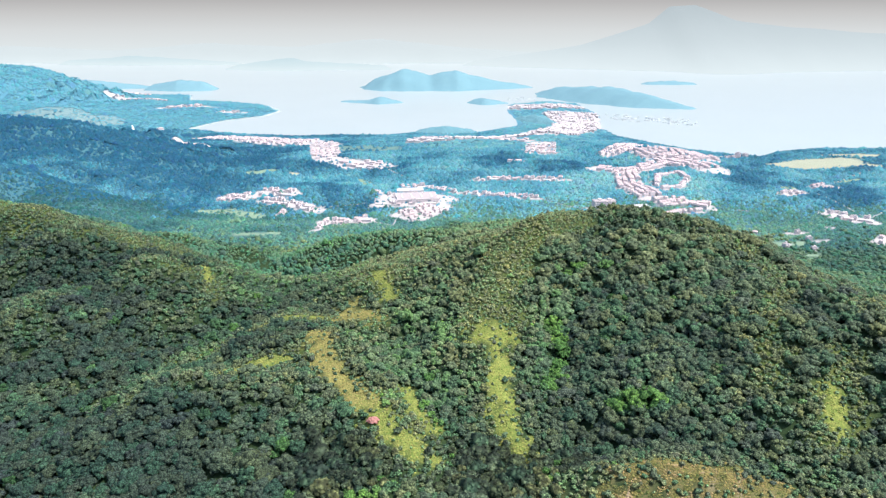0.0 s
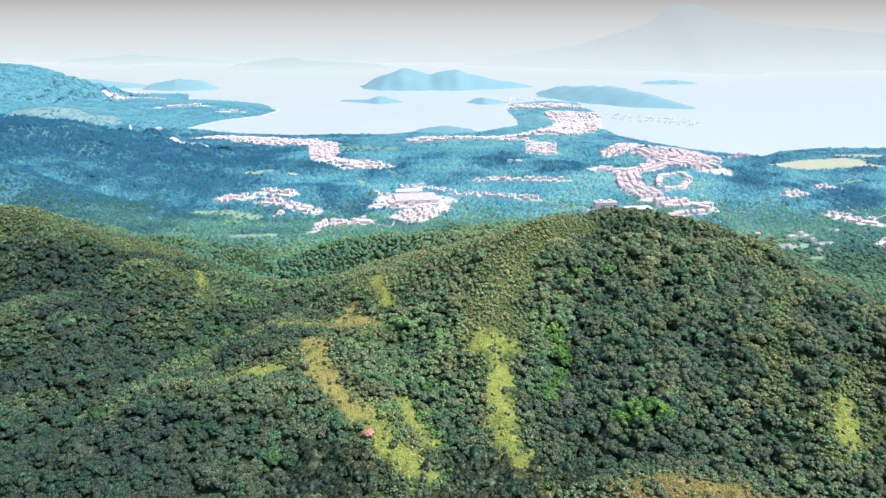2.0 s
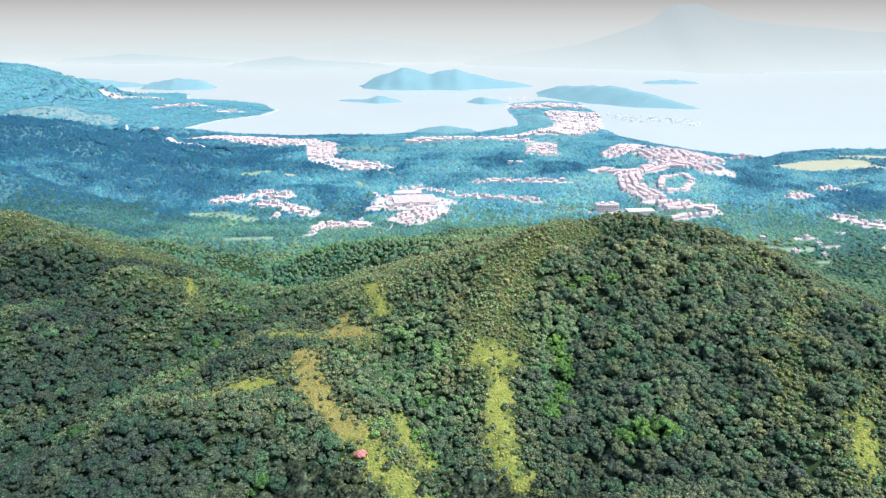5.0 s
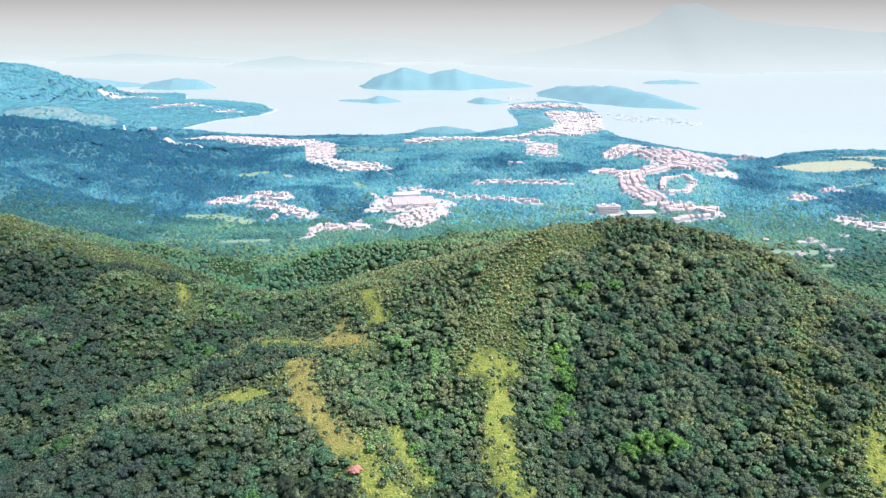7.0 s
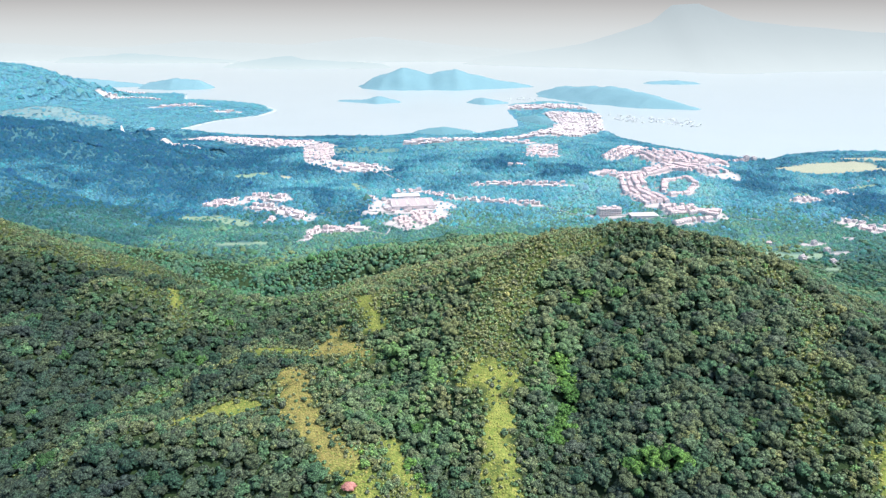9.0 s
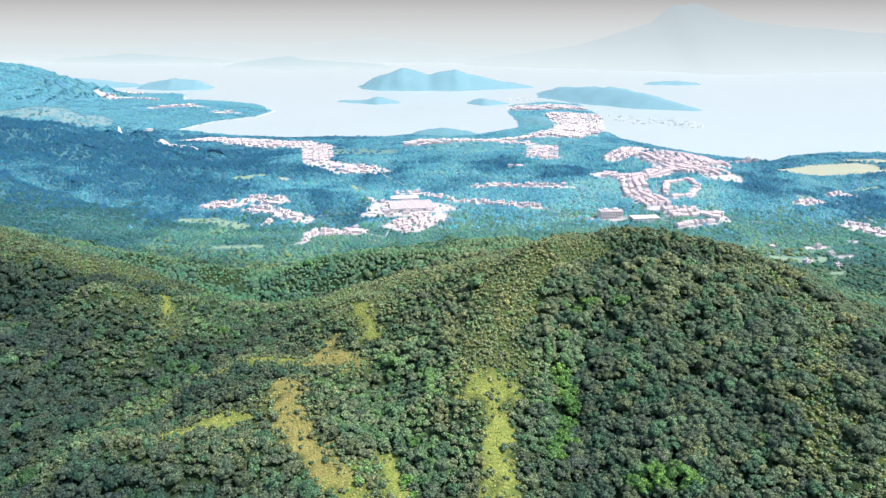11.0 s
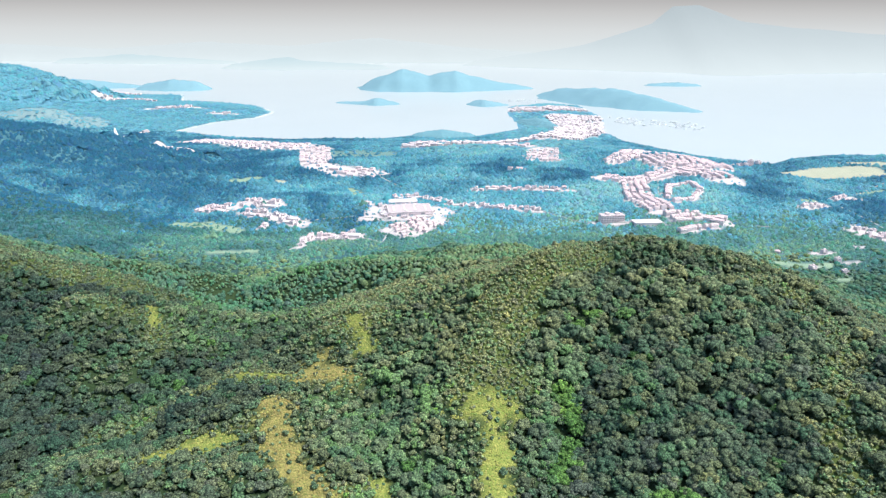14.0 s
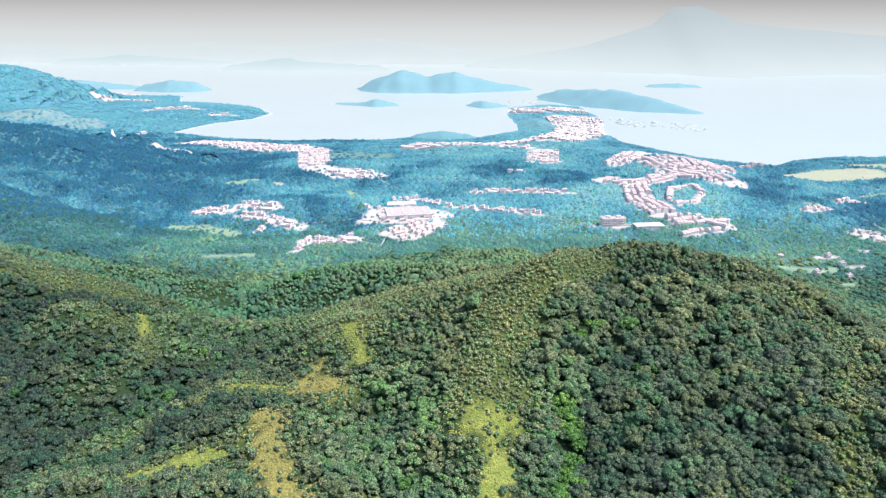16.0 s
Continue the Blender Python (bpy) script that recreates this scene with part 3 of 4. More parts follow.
# painted into the tone: upslope haze, hollow shade, vignette on the left
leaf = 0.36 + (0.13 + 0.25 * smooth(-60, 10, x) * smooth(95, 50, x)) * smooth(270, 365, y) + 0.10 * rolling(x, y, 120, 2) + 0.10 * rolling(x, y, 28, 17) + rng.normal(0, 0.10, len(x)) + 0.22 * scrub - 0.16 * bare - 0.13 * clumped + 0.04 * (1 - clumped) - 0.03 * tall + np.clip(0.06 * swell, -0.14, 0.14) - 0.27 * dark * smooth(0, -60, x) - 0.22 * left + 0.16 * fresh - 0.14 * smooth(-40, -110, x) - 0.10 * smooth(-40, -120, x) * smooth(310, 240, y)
young = np.zeros(len(x))
for pts, half in BRIGHT:
    d, _ = line_distance(x, y, pts)
    young = np.maximum(young, smooth(1.4, 0.5, d / half + 0.5 * rolling(x, y, 9, 3)))
odd = rng.uniform(0, 1, len(x))
young = np.clip(young + 0.42 * fresh + 0.8 * (odd > 0.985), 0, 1)
leaf = np.clip(np.where(leaf > 0.55, 0.55 + 0.6 * (leaf - 0.55), leaf) + 0.15 * young + 0.25 * (odd < 0.015), 0.0, 1.0)
high = size * rng.uniform(0.8, 1.15, len(x))
spots = np.stack([x, y, land(x, y) - 0.15], 1)

# the trees of one stretch of the lower slope stand singly
stretch = np.where((y > 203) & (y < 250) & (x > -62) & (x < 66) & (size > 3.4))[0][:280]
rest = np.ones(len(x), bool)
rest[stretch] = False
NEAR = [crown_template(rng, 7 + k % 4) for k in range(14)]
MIDDLE = [crown_template(rng, 7 + k % 2) for k in range(10)]
ROUGH = [crown_template(rng, 4 + k % 2) for k in range(10)]
LIGHT = [crown_template(rng, 2 + k % 2) for k in range(10)]
FEW = [crown_template(rng, 1 + k % 2) for k in range(8)]
PLAIN = [crown_template(rng, 0) for k in range(6)]
full = size > 5.0
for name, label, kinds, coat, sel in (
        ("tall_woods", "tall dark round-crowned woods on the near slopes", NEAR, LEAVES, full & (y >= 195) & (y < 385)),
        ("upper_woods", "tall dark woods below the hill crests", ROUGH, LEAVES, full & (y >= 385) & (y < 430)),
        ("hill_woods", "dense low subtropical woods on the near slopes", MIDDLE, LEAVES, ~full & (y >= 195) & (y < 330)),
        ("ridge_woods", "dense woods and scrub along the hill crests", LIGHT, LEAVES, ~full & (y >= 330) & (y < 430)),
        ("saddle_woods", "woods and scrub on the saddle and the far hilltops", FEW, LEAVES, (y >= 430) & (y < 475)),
        ("back_woods", "woods on the slopes behind the crest", PLAIN, HAZED_FOOT, (y >= 475) & (y < 525)),
        ("hollow_woods", "woods in the hollow behind the hills", PLAIN, HAZED_FOOT, y >= 525),
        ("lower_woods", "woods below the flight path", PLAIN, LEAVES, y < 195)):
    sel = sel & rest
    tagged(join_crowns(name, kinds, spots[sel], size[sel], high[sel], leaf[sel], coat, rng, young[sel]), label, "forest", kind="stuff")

# low shrubs close the scrub on the crests
sx, sy = scatter(rng, -330, 280, 190, 500, 2.0, 0.9)
low_fill = (0.36 + 0.2 * smooth(90, 60, sx)) * (1 - 0.2 * smooth(-30, -90, sx) * smooth(440, 380, sy)) * smooth(450, 420, sy)
thick = np.maximum(np.maximum(scrub_at(sx, sy), low_fill), 0.5 * near_open(sx, sy, 2.0)) * (1 - 0.9 * np.maximum(np.maximum(open_ground(sx, sy, "grass"), open_ground(sx, sy, "dry")), open_ground(sx, sy, "heath")))
clump = open_ground(sx, sy, "heath") * smooth(0.1, 0.6, rolling(sx, sy, 17, 21))
isle = np.maximum(open_ground(sx, sy, "grass"), open_ground(sx, sy, "dry")) * smooth(0.15, 0.6, rolling(sx, sy, 12, 31))
pick = rng.uniform(0, 1, len(sx)) < np.maximum(np.maximum(thick * 0.92, clump * 0.6), isle * 0.3)
light = np.maximum(scrub_at(sx, sy), near_open(sx, sy, 2.0))[pick]
clump = clump[pick]
sx, sy = sx[pick], sy[pick]
wide = rng.uniform(1.2, 2.5, len(sx)) * (1 + 0.5 * clump) * (1 + 0.2 * light)
# shrub tone carries the same painted dimming on the left and haze upslope
shrubs = join_crowns("crest_scrub", PLAIN, np.stack([sx, sy, land(sx, sy) - 0.1], 1), wide, wide * 0.8, np.clip(rng.normal(0.34, 0.07, len(sx)) - 0.16 * smooth(-60, -110, sx) + 0.06 * smooth(280, 350, sy) * smooth(-80, -50, sx) * smooth(90, 60, sx) + 0.38 * light + 0.10 * rolling(sx, sy, 28, 17) - 0.25 * clump, 0, 1), LEAVES, rng)
tagged(shrubs, "low yellow-green scrub along the crests", "scrub", kind="stuff")

BARK = plain("grey_bark", (0.16, 0.13, 0.10), 0.9, 0.35, 6.0)


def part(name, bm_or_mesh, mat, parent, label=""):
    """One mesh under a thing or a part."""
    me = bm_or_mesh
    if isinstance(me, bmesh.types.BMesh):
        me = bpy.data.meshes.new(name)
        bm_or_mesh.to_mesh(me)
        bm_or_mesh.free()
    if not me.materials:
        me.materials.append(mat)
    ob = new(name, me)
    ob.parent = parent
    if label:
        ob["label"] = label
    return ob


def trunk_mesh(rng):
    """A tapered trunk with four limbs, for a tree 1 m across."""
    vs, fs, n = [], [], 0

    def tube(a, b, ra, rb):
        nonlocal n
        a, b = np.array(a), np.array(b)
        ring = np.array([[np.cos(t), np.sin(t), 0] for t in np.arange(6) * 1.0472])
        vs.append(np.concatenate([a + ring * ra, b + ring * rb]))
        fs.append(np.array([[k, (k + 1) % 6, 6 + (k + 1) % 6, 6 + k] for k in range(6)]) + n)
        n += 12
    tube((0, 0, -0.15), (0.02, 0, 0.30), 0.05, 0.035)
    for k in range(4):
        a = k * 1.57 + rng.uniform(-0.4, 0.4)
        tube((0.02, 0, 0.25), (0.25 * np.cos(a), 0.25 * np.sin(a), 0.5), 0.026, 0.010)
    return mesh_from("trunk", np.concatenate(vs), np.concatenate(fs), [BARK])


def leafy_crown(rng, tint):
    """A fuller crown: clumps with small leaf sprays standing out of them."""
    v, f = crown_template(rng, 18)
    at = v[rng.integers(0, len(v), 150)]
    at = at[at[:, 2] > 0.22]
    out = (at - np.array([0, 0, 0.3]))
    out = out / np.linalg.norm(out, axis=1)[:, None]
    side = np.cross(out, rng.normal(0, 1, out.shape))
    side = side / np.linalg.norm(side, axis=1)[:, None]
    fwd = np.cross(side, out)
    s = rng.uniform(0.05, 0.09, (len(at), 1))
    quad = np.stack([at - side * s, at + out * s * 0.9 - fwd * s, at + side * s, at + fwd * s + out * s * 0.3], 1).reshape(-1, 3)
    q = np.arange(len(at))[:, None] * 4 + len(v)
    f = np.concatenate([f, np.concatenate([q, q + 1, q + 2], 1), np.concatenate([q, q + 2, q + 3], 1)])
    v = np.concatenate([v, quad])
    return mesh_from("crown", v, f, [LEAVES], {"leaf": np.full(len(v), tint), "tone": np.full(len(v), rng.uniform(0.2, 0.75))})


def make_tree(rng, tint, label, category="tree"):
    tree = new("tree")
    part("trunk", trunk_mesh(rng), BARK, tree)
    part("crown", leafy_crown(rng, tint), LEAVES, tree)
    return tagged(tree, label, category, "trees on the near slope")


TREES = [(0.10, "dark green round-crowned tree on the near slope"), (0.22, "dark green bushy tree in the woods"), (0.32, "mid green round tree in the woods"),
         (0.40, "mid green tree with a lumpy crown"), (0.52, "fresh green tree among darker woods"), (0.75, "bright yellow-green young tree in the gully")]
PROTOS = [make_tree(rng, t, l) for t, l in TREES]
used = set()
for i in stretch:
    k = int(np.argmin([abs(t - leaf[i]) for t, _ in TREES]))
    m = Matrix.Translation(spots[i]) @ Matrix.Rotation(rng.uniform(0, 6.283), 4, "Z") @ Matrix.Diagonal((size[i], size[i], high[i], 1))
    if k not in used:
        used.add(k)
        PROTOS[k].matrix_world = m
    else:
        t = copy_thing(PROTOS[k], m)
        t.matrix_basis = m
for k, p in enumerate(PROTOS):
    if k not in used:
        p.matrix_world = Matrix.Translation((-40 + 12 * k, 226, land(-40 + 12 * k, 226))) @ Matrix.Diagonal((4.5, 4.5, 4.5, 1))

# one shrub in red leaf beside the dry ridge
RED = plain("red_leaves", (0.40, 0.185, 0.165), 0.7, 0.4, 2.0)
red = new("red_shrub")
crown = leafy_crown(rng, 0.5)
crown.materials.clear()
part("trunk", trunk_mesh(rng), BARK, red)
part("crown", crown, RED, red, "dull red leaves")
red.matrix_world = Matrix.Translation((-31.5, 243, float(land(-31.5, 243)))) @ Matrix.Diagonal((6.0, 4.8, 3.4, 1))
tagged(red, "red-leaved shrub beside a dry grass ridge", "shrub")

# tussocks on the open ground
TUSSOCK = Nodes("tussock_grass", 0.85, 0.15)
tone = TUSSOCK.ramp(TUSSOCK.attr("leaf"), [(0.0, (0.095, 0.150, 0.038)), (0.5, (0.215, 0.228, 0.070)), (1.0, (0.212, 0.172, 0.070))])
tone = TUSSOCK.mix(1.0, tone, TUSSOCK.ramp(TUSSOCK.island(), [(0.0, (0.56, 0.60, 0.56)), (1.0, (1.18, 1.16, 1.05))]), "MULTIPLY")
TUSSOCK.colour(tone)
x, y = scatter(rng, -320, 260, 180, 480, 1.12, 0.9)
gg, dd = open_ground(x, y, "grass"), np.maximum(open_ground(x, y, "dry"), open_ground(x, y, "heath"))
keep = (rng.uniform(0, 1, len(x)) < np.maximum(gg, dd) * 0.92 * (1 - 0.9 * (open_ground(x, y, "heath") > 0.2)))
x, y, gg, dd = x[keep], y[keep], gg[keep], dd[keep]
TUFT = []
for k in range(6):
    v = SMALL[0] * np.array([0.5, 0.5, 0.35]) * (1 + rng.uniform(-0.3, 0.3, (12, 1))) + np.array([0, 0, 0.12])
    TUFT.append(no_underside(v, SMALL[1], -0.1))
size = rng.uniform(0.5, 1.3, len(x)) * np.where((x > 55) & (y < 225), 0.7, 1.0)
tufts = join_crowns("tussocks", TUFT, np.stack([x, y, land(x, y)], 1), size, size * 0.8, np.clip(np.where(dd > gg, 0.85, 0.42) + rng.normal(0, 0.16, len(x)), 0, 1), TUSSOCK.mat, rng)
tagged(tufts, "yellow-green and dry tussock grass in clearings", "grass", kind="stuff")

# close heath on the bare dome
HEATH = Nodes("heath_tufts", 0.9, 0.1)
tone = HEATH.ramp(HEATH.attr("leaf"), [(0.0, (0.045, 0.075, 0.026)), (0.4, (0.135, 0.130, 0.045)), (0.75, (0.22, 0.165, 0.075)), (1.0, (0.33, 0.25, 0.17))])
HEATH.colour(HEATH.mix(1.0, tone, HEATH.ramp(HEATH.island(), [(0.0, (0.6, 0.62, 0.6)), (1.0, (1.2, 1.18, 1.1))]), "MULTIPLY"))
x, y = scatter(rng, 40, 150, 168, 216, 0.72, 0.9)
keep = open_ground(x, y, "heath") > rng.uniform(0.0, 0.6, len(x))
x, y = x[keep], y[keep]
size = rng.uniform(0.5, 1.0, len(x)) * (1 + 0.5 * smooth(0.2, 0.8, rolling(x, y, 11, 13)))
tufts = join_crowns("heath", TUFT, np.stack([x, y, land(x, y) - 0.05], 1), size, size * 0.75, np.clip(0.5 + 0.32 * rolling(x, y, 13, 9) + 0.2 * rolling(x, y, 5, 3) + rng.normal(0, 0.14, len(x)), 0, 1), HEATH.mat, rng)
tagged(tufts, "brown-green heath tufts on a bare rounded dome", "heath", kind="stuff")

# woods of the valley and of the coast
LOW = []
for k in range(8):
    v = SMALL[0] * np.array([0.5, 0.5, 0.45]) * (1 + rng.uniform(-0.3, 0.3, (12, 1))) + np.array([0, 0, 0.3])
    LOW.append(no_underside(v, SMALL[1], -0.3))


TIPS = []
for k in range(6):
    a = np.arange(6) * 1.0472 + rng.uniform(-0.3, 0.3, 6)
    r = rng.uniform(0.4, 0.58, 6)
    v = np.concatenate([[[rng.uniform(-0.1, 0.1), rng.uniform(-0.1, 0.1), 0.9]], np.column_stack([r * np.cos(a), r * np.sin(a), rng.uniform(0.0, 0.3, 6)])])
    TIPS.append((v, np.array([[0, 1 + i, 1 + (i + 1) % 6] for i in range(6)])))


# painted haze-blue on far hills and hollows, greener woods on the plain: stations, half width
HAZE_BLUE = [([(-900, 1120), (-600, 1090), (-400, 1060)], 130), ([(-620, 860), (-380, 790)], 70), ([(-560, 740), (-380, 700)], 60), ([(-460, 1330), (-340, 1290)], 45), ([(-160, 940), (-110, 850)], 34), ([(330, 1220), (385, 1260)], 26), ([(520, 880), (600, 900)], 40), ([(90, 1130), (200, 1080)], 50)]
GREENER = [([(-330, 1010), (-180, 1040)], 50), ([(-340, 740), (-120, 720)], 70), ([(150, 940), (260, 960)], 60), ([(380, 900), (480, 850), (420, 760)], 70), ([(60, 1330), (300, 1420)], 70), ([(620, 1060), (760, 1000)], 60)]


def far_woods(name, label, y0, y1, gap, big, mat, kinds=LOW, front=0.0, behind=0.0):
    """Crowns from y0 to y1, thinning out over the last metres before and behind."""
    x, y = scatter(rng, -2300, 1700, y0 - front, y1 + behind, gap, 0.80)
    clear = np.maximum(np.maximum(zone(x, y, MEADOWS) * 0.9, zone(x, y, TAN, 0.35) * (0.995 - 0.2 * (y > 1500))), zone(x, y, BUILT) * 0.93)
    for pts in ROADS:
        d, _ = line_distance(x, y, pts)
        clear = np.where(d < 1.8, np.maximum(clear, 0.75), clear)
    here = y + 35 * rolling(x, y, 120, 9)
    share = np.ones(len(x))
    if front:
        share = share * smooth(y0 - front, y0 + front, here)
    if behind:
        share = share * smooth(y1 + behind, y1 - behind, here)
    keep = (inland(x, y) > 10) & (rng.uniform(0, 1, len(x)) > clear) & (rng.uniform(0, 1, len(x)) > 0.3 * smooth(0.2, 0.8, rolling(x, y, 90, 24))) & (rng.uniform(0, 1, len(x)) < share)
    x, y = x[keep], y[keep]
    size = big * (0.55 + rng.gamma(2.0, 0.22, len(x)))
    leaf = 0.24 + 0.30 * rolling(x, y, 170, 2) + 0.22 * rolling(x, y, 60, 12) + rng.normal(0, 0.10, len(x)) - 0.22 * smooth(330, 480, x) - 0.05 * smooth(-300, -430, x) + 0.28 * smooth(-320, 60, x) - 0.36 * zone(x, y, HAZE_BLUE, 0.5) + 0.22 * zone(x, y, GREENER, 0.6)
    high = size * rng.uniform(0.4, 0.8, len(x)) * (1 - 0.55 * smooth(1250, 1400, y)) * (1 - 0.2 * smooth(1640, 1800, y))
    z = land(x, y)
    lean = (land(x + 4, y) - z) / 4, (land(x, y + 4) - z) / 4
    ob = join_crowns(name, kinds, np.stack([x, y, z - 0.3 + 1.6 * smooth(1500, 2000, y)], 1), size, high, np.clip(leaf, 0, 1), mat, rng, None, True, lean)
    return tagged(ob, label, "forest", kind="stuff")


far_woods("foothill_woods", "green woods at the foot of the hills", 590, 705, 3.9, 4.4, HAZED_FOOT, LOW, 0, 60)
far_woods("slope_foot_woods", "haze-tinted teal-green woods where the slopes meet the valley", 705, 850, 3.8, 4.4, HAZED_SLOPE, TIPS, 60, 70)
far_woods("valley_woods", "haze-tinted blue-green woods over the valley floor", 850, 1010, 3.6, 4.7, HAZED_VALLEY, TIPS, 70, 0)
far_woods("plain_woods", "haze-tinted blue-green woods between the villages", 1010, 1300, 4.6, 6.0, HAZED_VALLEY, TIPS)
far_woods("coast_woods", "haze-tinted blue-green woods behind the shore", 1300, 1640, 6.0, 7.8, HAZED_VALLEY, TIPS, 0, 110)
far_woods("shore_woods", "hazy blue woods along the far shore", 1640, 1960, 7.0, 8.6, HAZED_SHORE, TIPS, 110, 120)

far_woods("far_shore_woods", "hazy blue woods on the far hills", 2080, 2720, 8.0, 9.6, HAZED_SHORE, TIPS, 120, 60)

# ---- villages ----
WALL = plain("pale_render_wall", (0.66, 0.575, 0.59), 0.8, 0.12, 0.6)
ROOF = plain("pale_tile_roof", (0.47, 0.375, 0.385), 0.8, 0.22, 0.9)
SLAB = plain("concrete_roof", (0.37, 0.325, 0.335), 0.85, 0.25, 0.7)
# window grey raised in the base colour to imitate distance haze
GLASS = plain("hazed_window", (0.34, 0.36, 0.39), 0.2, 0.3, 0.5)
METAL = plain("white_sheet_roof", (0.44, 0.42, 0.43), 0.5, 0.1, 0.3)
TARMAC = plain("pale_road", (0.27, 0.29, 0.29), 0.9, 0.2, 0.2)


def box(bm, x0, x1, y0, y1, z0, z1):
    m = Matrix.Translation(((x0 + x1) / 2, (y0 + y1) / 2, (z0 + z1) / 2)) @ Matrix.Diagonal((x1 - x0, y1 - y0, z1 - z0, 1))
    bmesh.ops.create_cube(bm, size=1, matrix=m)


def boxes(*dims):
    bm = bmesh.new()
    for d in dims:
        box(bm, *d)
    return bm


def pitched(w, d, z, rise, over=0.5):
    bm = bmesh.new()
    a, b = w / 2 + over, d / 2 + over
    pts = [(-a, -b, z), (a, -b, z), (a, b, z), (-a, b, z), (-a * 0.45, 0, z + rise), (a * 0.45, 0, z + rise)]
    low = [(x, y, z - 0.25) for x, y, z in pts[:4]]
    v = [bm.verts.new(p) for p in pts + low]
    for f in ((0, 1, 5, 4), (1, 2, 5), (2, 3, 4, 5), (3, 0, 4), (6, 7, 1, 0), (7, 8, 2, 1), (8, 9, 3, 2), (9, 6, 0, 3), (9, 8, 7, 6)):
        bm.faces.new([v[k] for k in f])
    return bm


WINDOW = boxes((-0.75, 0.75, -0.06, 0.06, -0.65, 0.65))
WINDOW_MESH = bpy.data.meshes.new("window")
WINDOW.to_mesh(WINDOW_MESH)
WINDOW.free()
WINDOW_MESH.materials.append(GLASS)


def windows(parent, w, d, storeys, across, side=True):
    for s in range(storeys):
        for k in range(across):
            o = part("window", WINDOW_MESH, GLASS, parent)
            o.location, o.scale = ((k + 0.5) / across * w - w / 2, -d / 2 - 0.02, 1.6 + 3.0 * s), (2.6, 1, 1)
        if side:
            for sgn in (-1, 1):
                o = part("window", WINDOW_MESH, GLASS, parent)
                o.location, o.rotation_euler = (sgn * (w / 2 + 0.02), 0, 1.6 + 3.0 * s), (0, 0, 1.5708)


def flat_house(label, group, w=8.0, d=7.4, storeys=2, lit=True):
    h = storeys * 3.0
    t = new("village_house" if lit else "town_house")
    part("wall", boxes((-w / 2, w / 2, -d / 2, d / 2, -4, h)), WALL, t)
    if lit:
        part("parapet", boxes((-w / 2 - 0.15, w / 2 + 0.15, -d / 2 - 0.15, -d / 2 + 0.15, h, h + 1.0), (-w / 2 - 0.15, w / 2 + 0.15, d / 2 - 0.15, d / 2 + 0.15, h, h + 1.0),
                              (-w / 2 - 0.15, -w / 2 + 0.15, -d / 2 + 0.15, d / 2 - 0.15, h, h + 1.0), (w / 2 - 0.15, w / 2 + 0.15, -d / 2 + 0.15, d / 2 - 0.15, h, h + 1.0)), WALL, t)
    part("roof", boxes((-w / 2 + 0.15, w / 2 - 0.15, -d / 2 + 0.15, d / 2 - 0.15, h, h + 0.15)), SLAB, t)
    if lit:
        part("stair_hut", boxes((w * 0.05, w * 0.42, d * 0.05, d * 0.4, h + 0.1, h + 2.5)), WALL, t)
        for s in range(1, storeys):
            part("balcony", boxes((-w * 0.42, w * 0.1, -d / 2 - 1.2, -d / 2, 3.0 * s - 0.1, 3.0 * s + 0.9)), WALL, t)
        windows(t, w, d, storeys, 1, False)
    return tagged(t, label, "house", group)


def roofed_house(label, group, w=8.4, d=7.4, storeys=2, lit=True):
    h = storeys * 3.0
    t = new("villa" if lit else "cottage")
    part("wall", boxes((-w / 2, w / 2, -d / 2, d / 2, -4, h)), WALL, t)
    part("roof", pitched(w, d, h, 2.6), ROOF, t)
    if lit:
        part("chimney", boxes((w * 0.2, w * 0.28, d * 0.1, d * 0.2, h + 0.5, h + 3.2)), WALL, t)
        windows(t, w, d, storeys, 1, False)
    return tagged(t, label, "house", group)


def shed(label, group, w=22.0, d=12.0):
    t = new("shed")
    part("wall", boxes((-w / 2, w / 2, -d / 2, d / 2, -3, 4.5)), WALL, t)
    part("roof", pitched(w, d, 4.5, 1.6, 0.4), METAL, t)
    return tagged(t, label, "shed", group)


def terrace(label, group, units=2):
    """A row of town houses under one roof line."""
    t = new("terrace")
    w = units * 6.0
    part("wall", boxes((-w / 2, w / 2, -4.5, 4.5, -4, 9)), WALL, t)
    for k in range(units):
        a = -w / 2 + 6.0 * k
        o = part("roof", pitched(5.6, 8.6, 0, 2.0, 0.2), ROOF, t)
        o.location = (a + 3.0, 0, 9.1 + 0.12 * (k % 2))
        o = part("balcony", boxes((-2.0, 2.0, -1.1, 0, 0, 0.9)), WALL, t)
        o.location = (a + 3.0, -4.5, 5.9)
        o = part("window", WINDOW_MESH, GLASS, t)
        o.location, o.scale = (a + 3.0, -4.52, 4.6), (1.6, 1, 1.3)
    return tagged(t, label, "terraced house", group)


def settle(maker, spots_list):
    """Builds one thing and sets it and its copies on the ground at (x, y, turn, scale)."""
    first = None
    for x, y, turn, k in spots_list:
        z = float(land(x, y))
        m = Matrix.Translation((x, y, z)) @ Matrix.Rotation(turn, 4, "Z") @ Matrix.Diagonal((k, k, k * 0.8, 1))
        if first is None:
            first = maker()
            first.matrix_basis = m
        else:
            t = copy_thing(first, m)
            t.matrix_basis = m
    return first


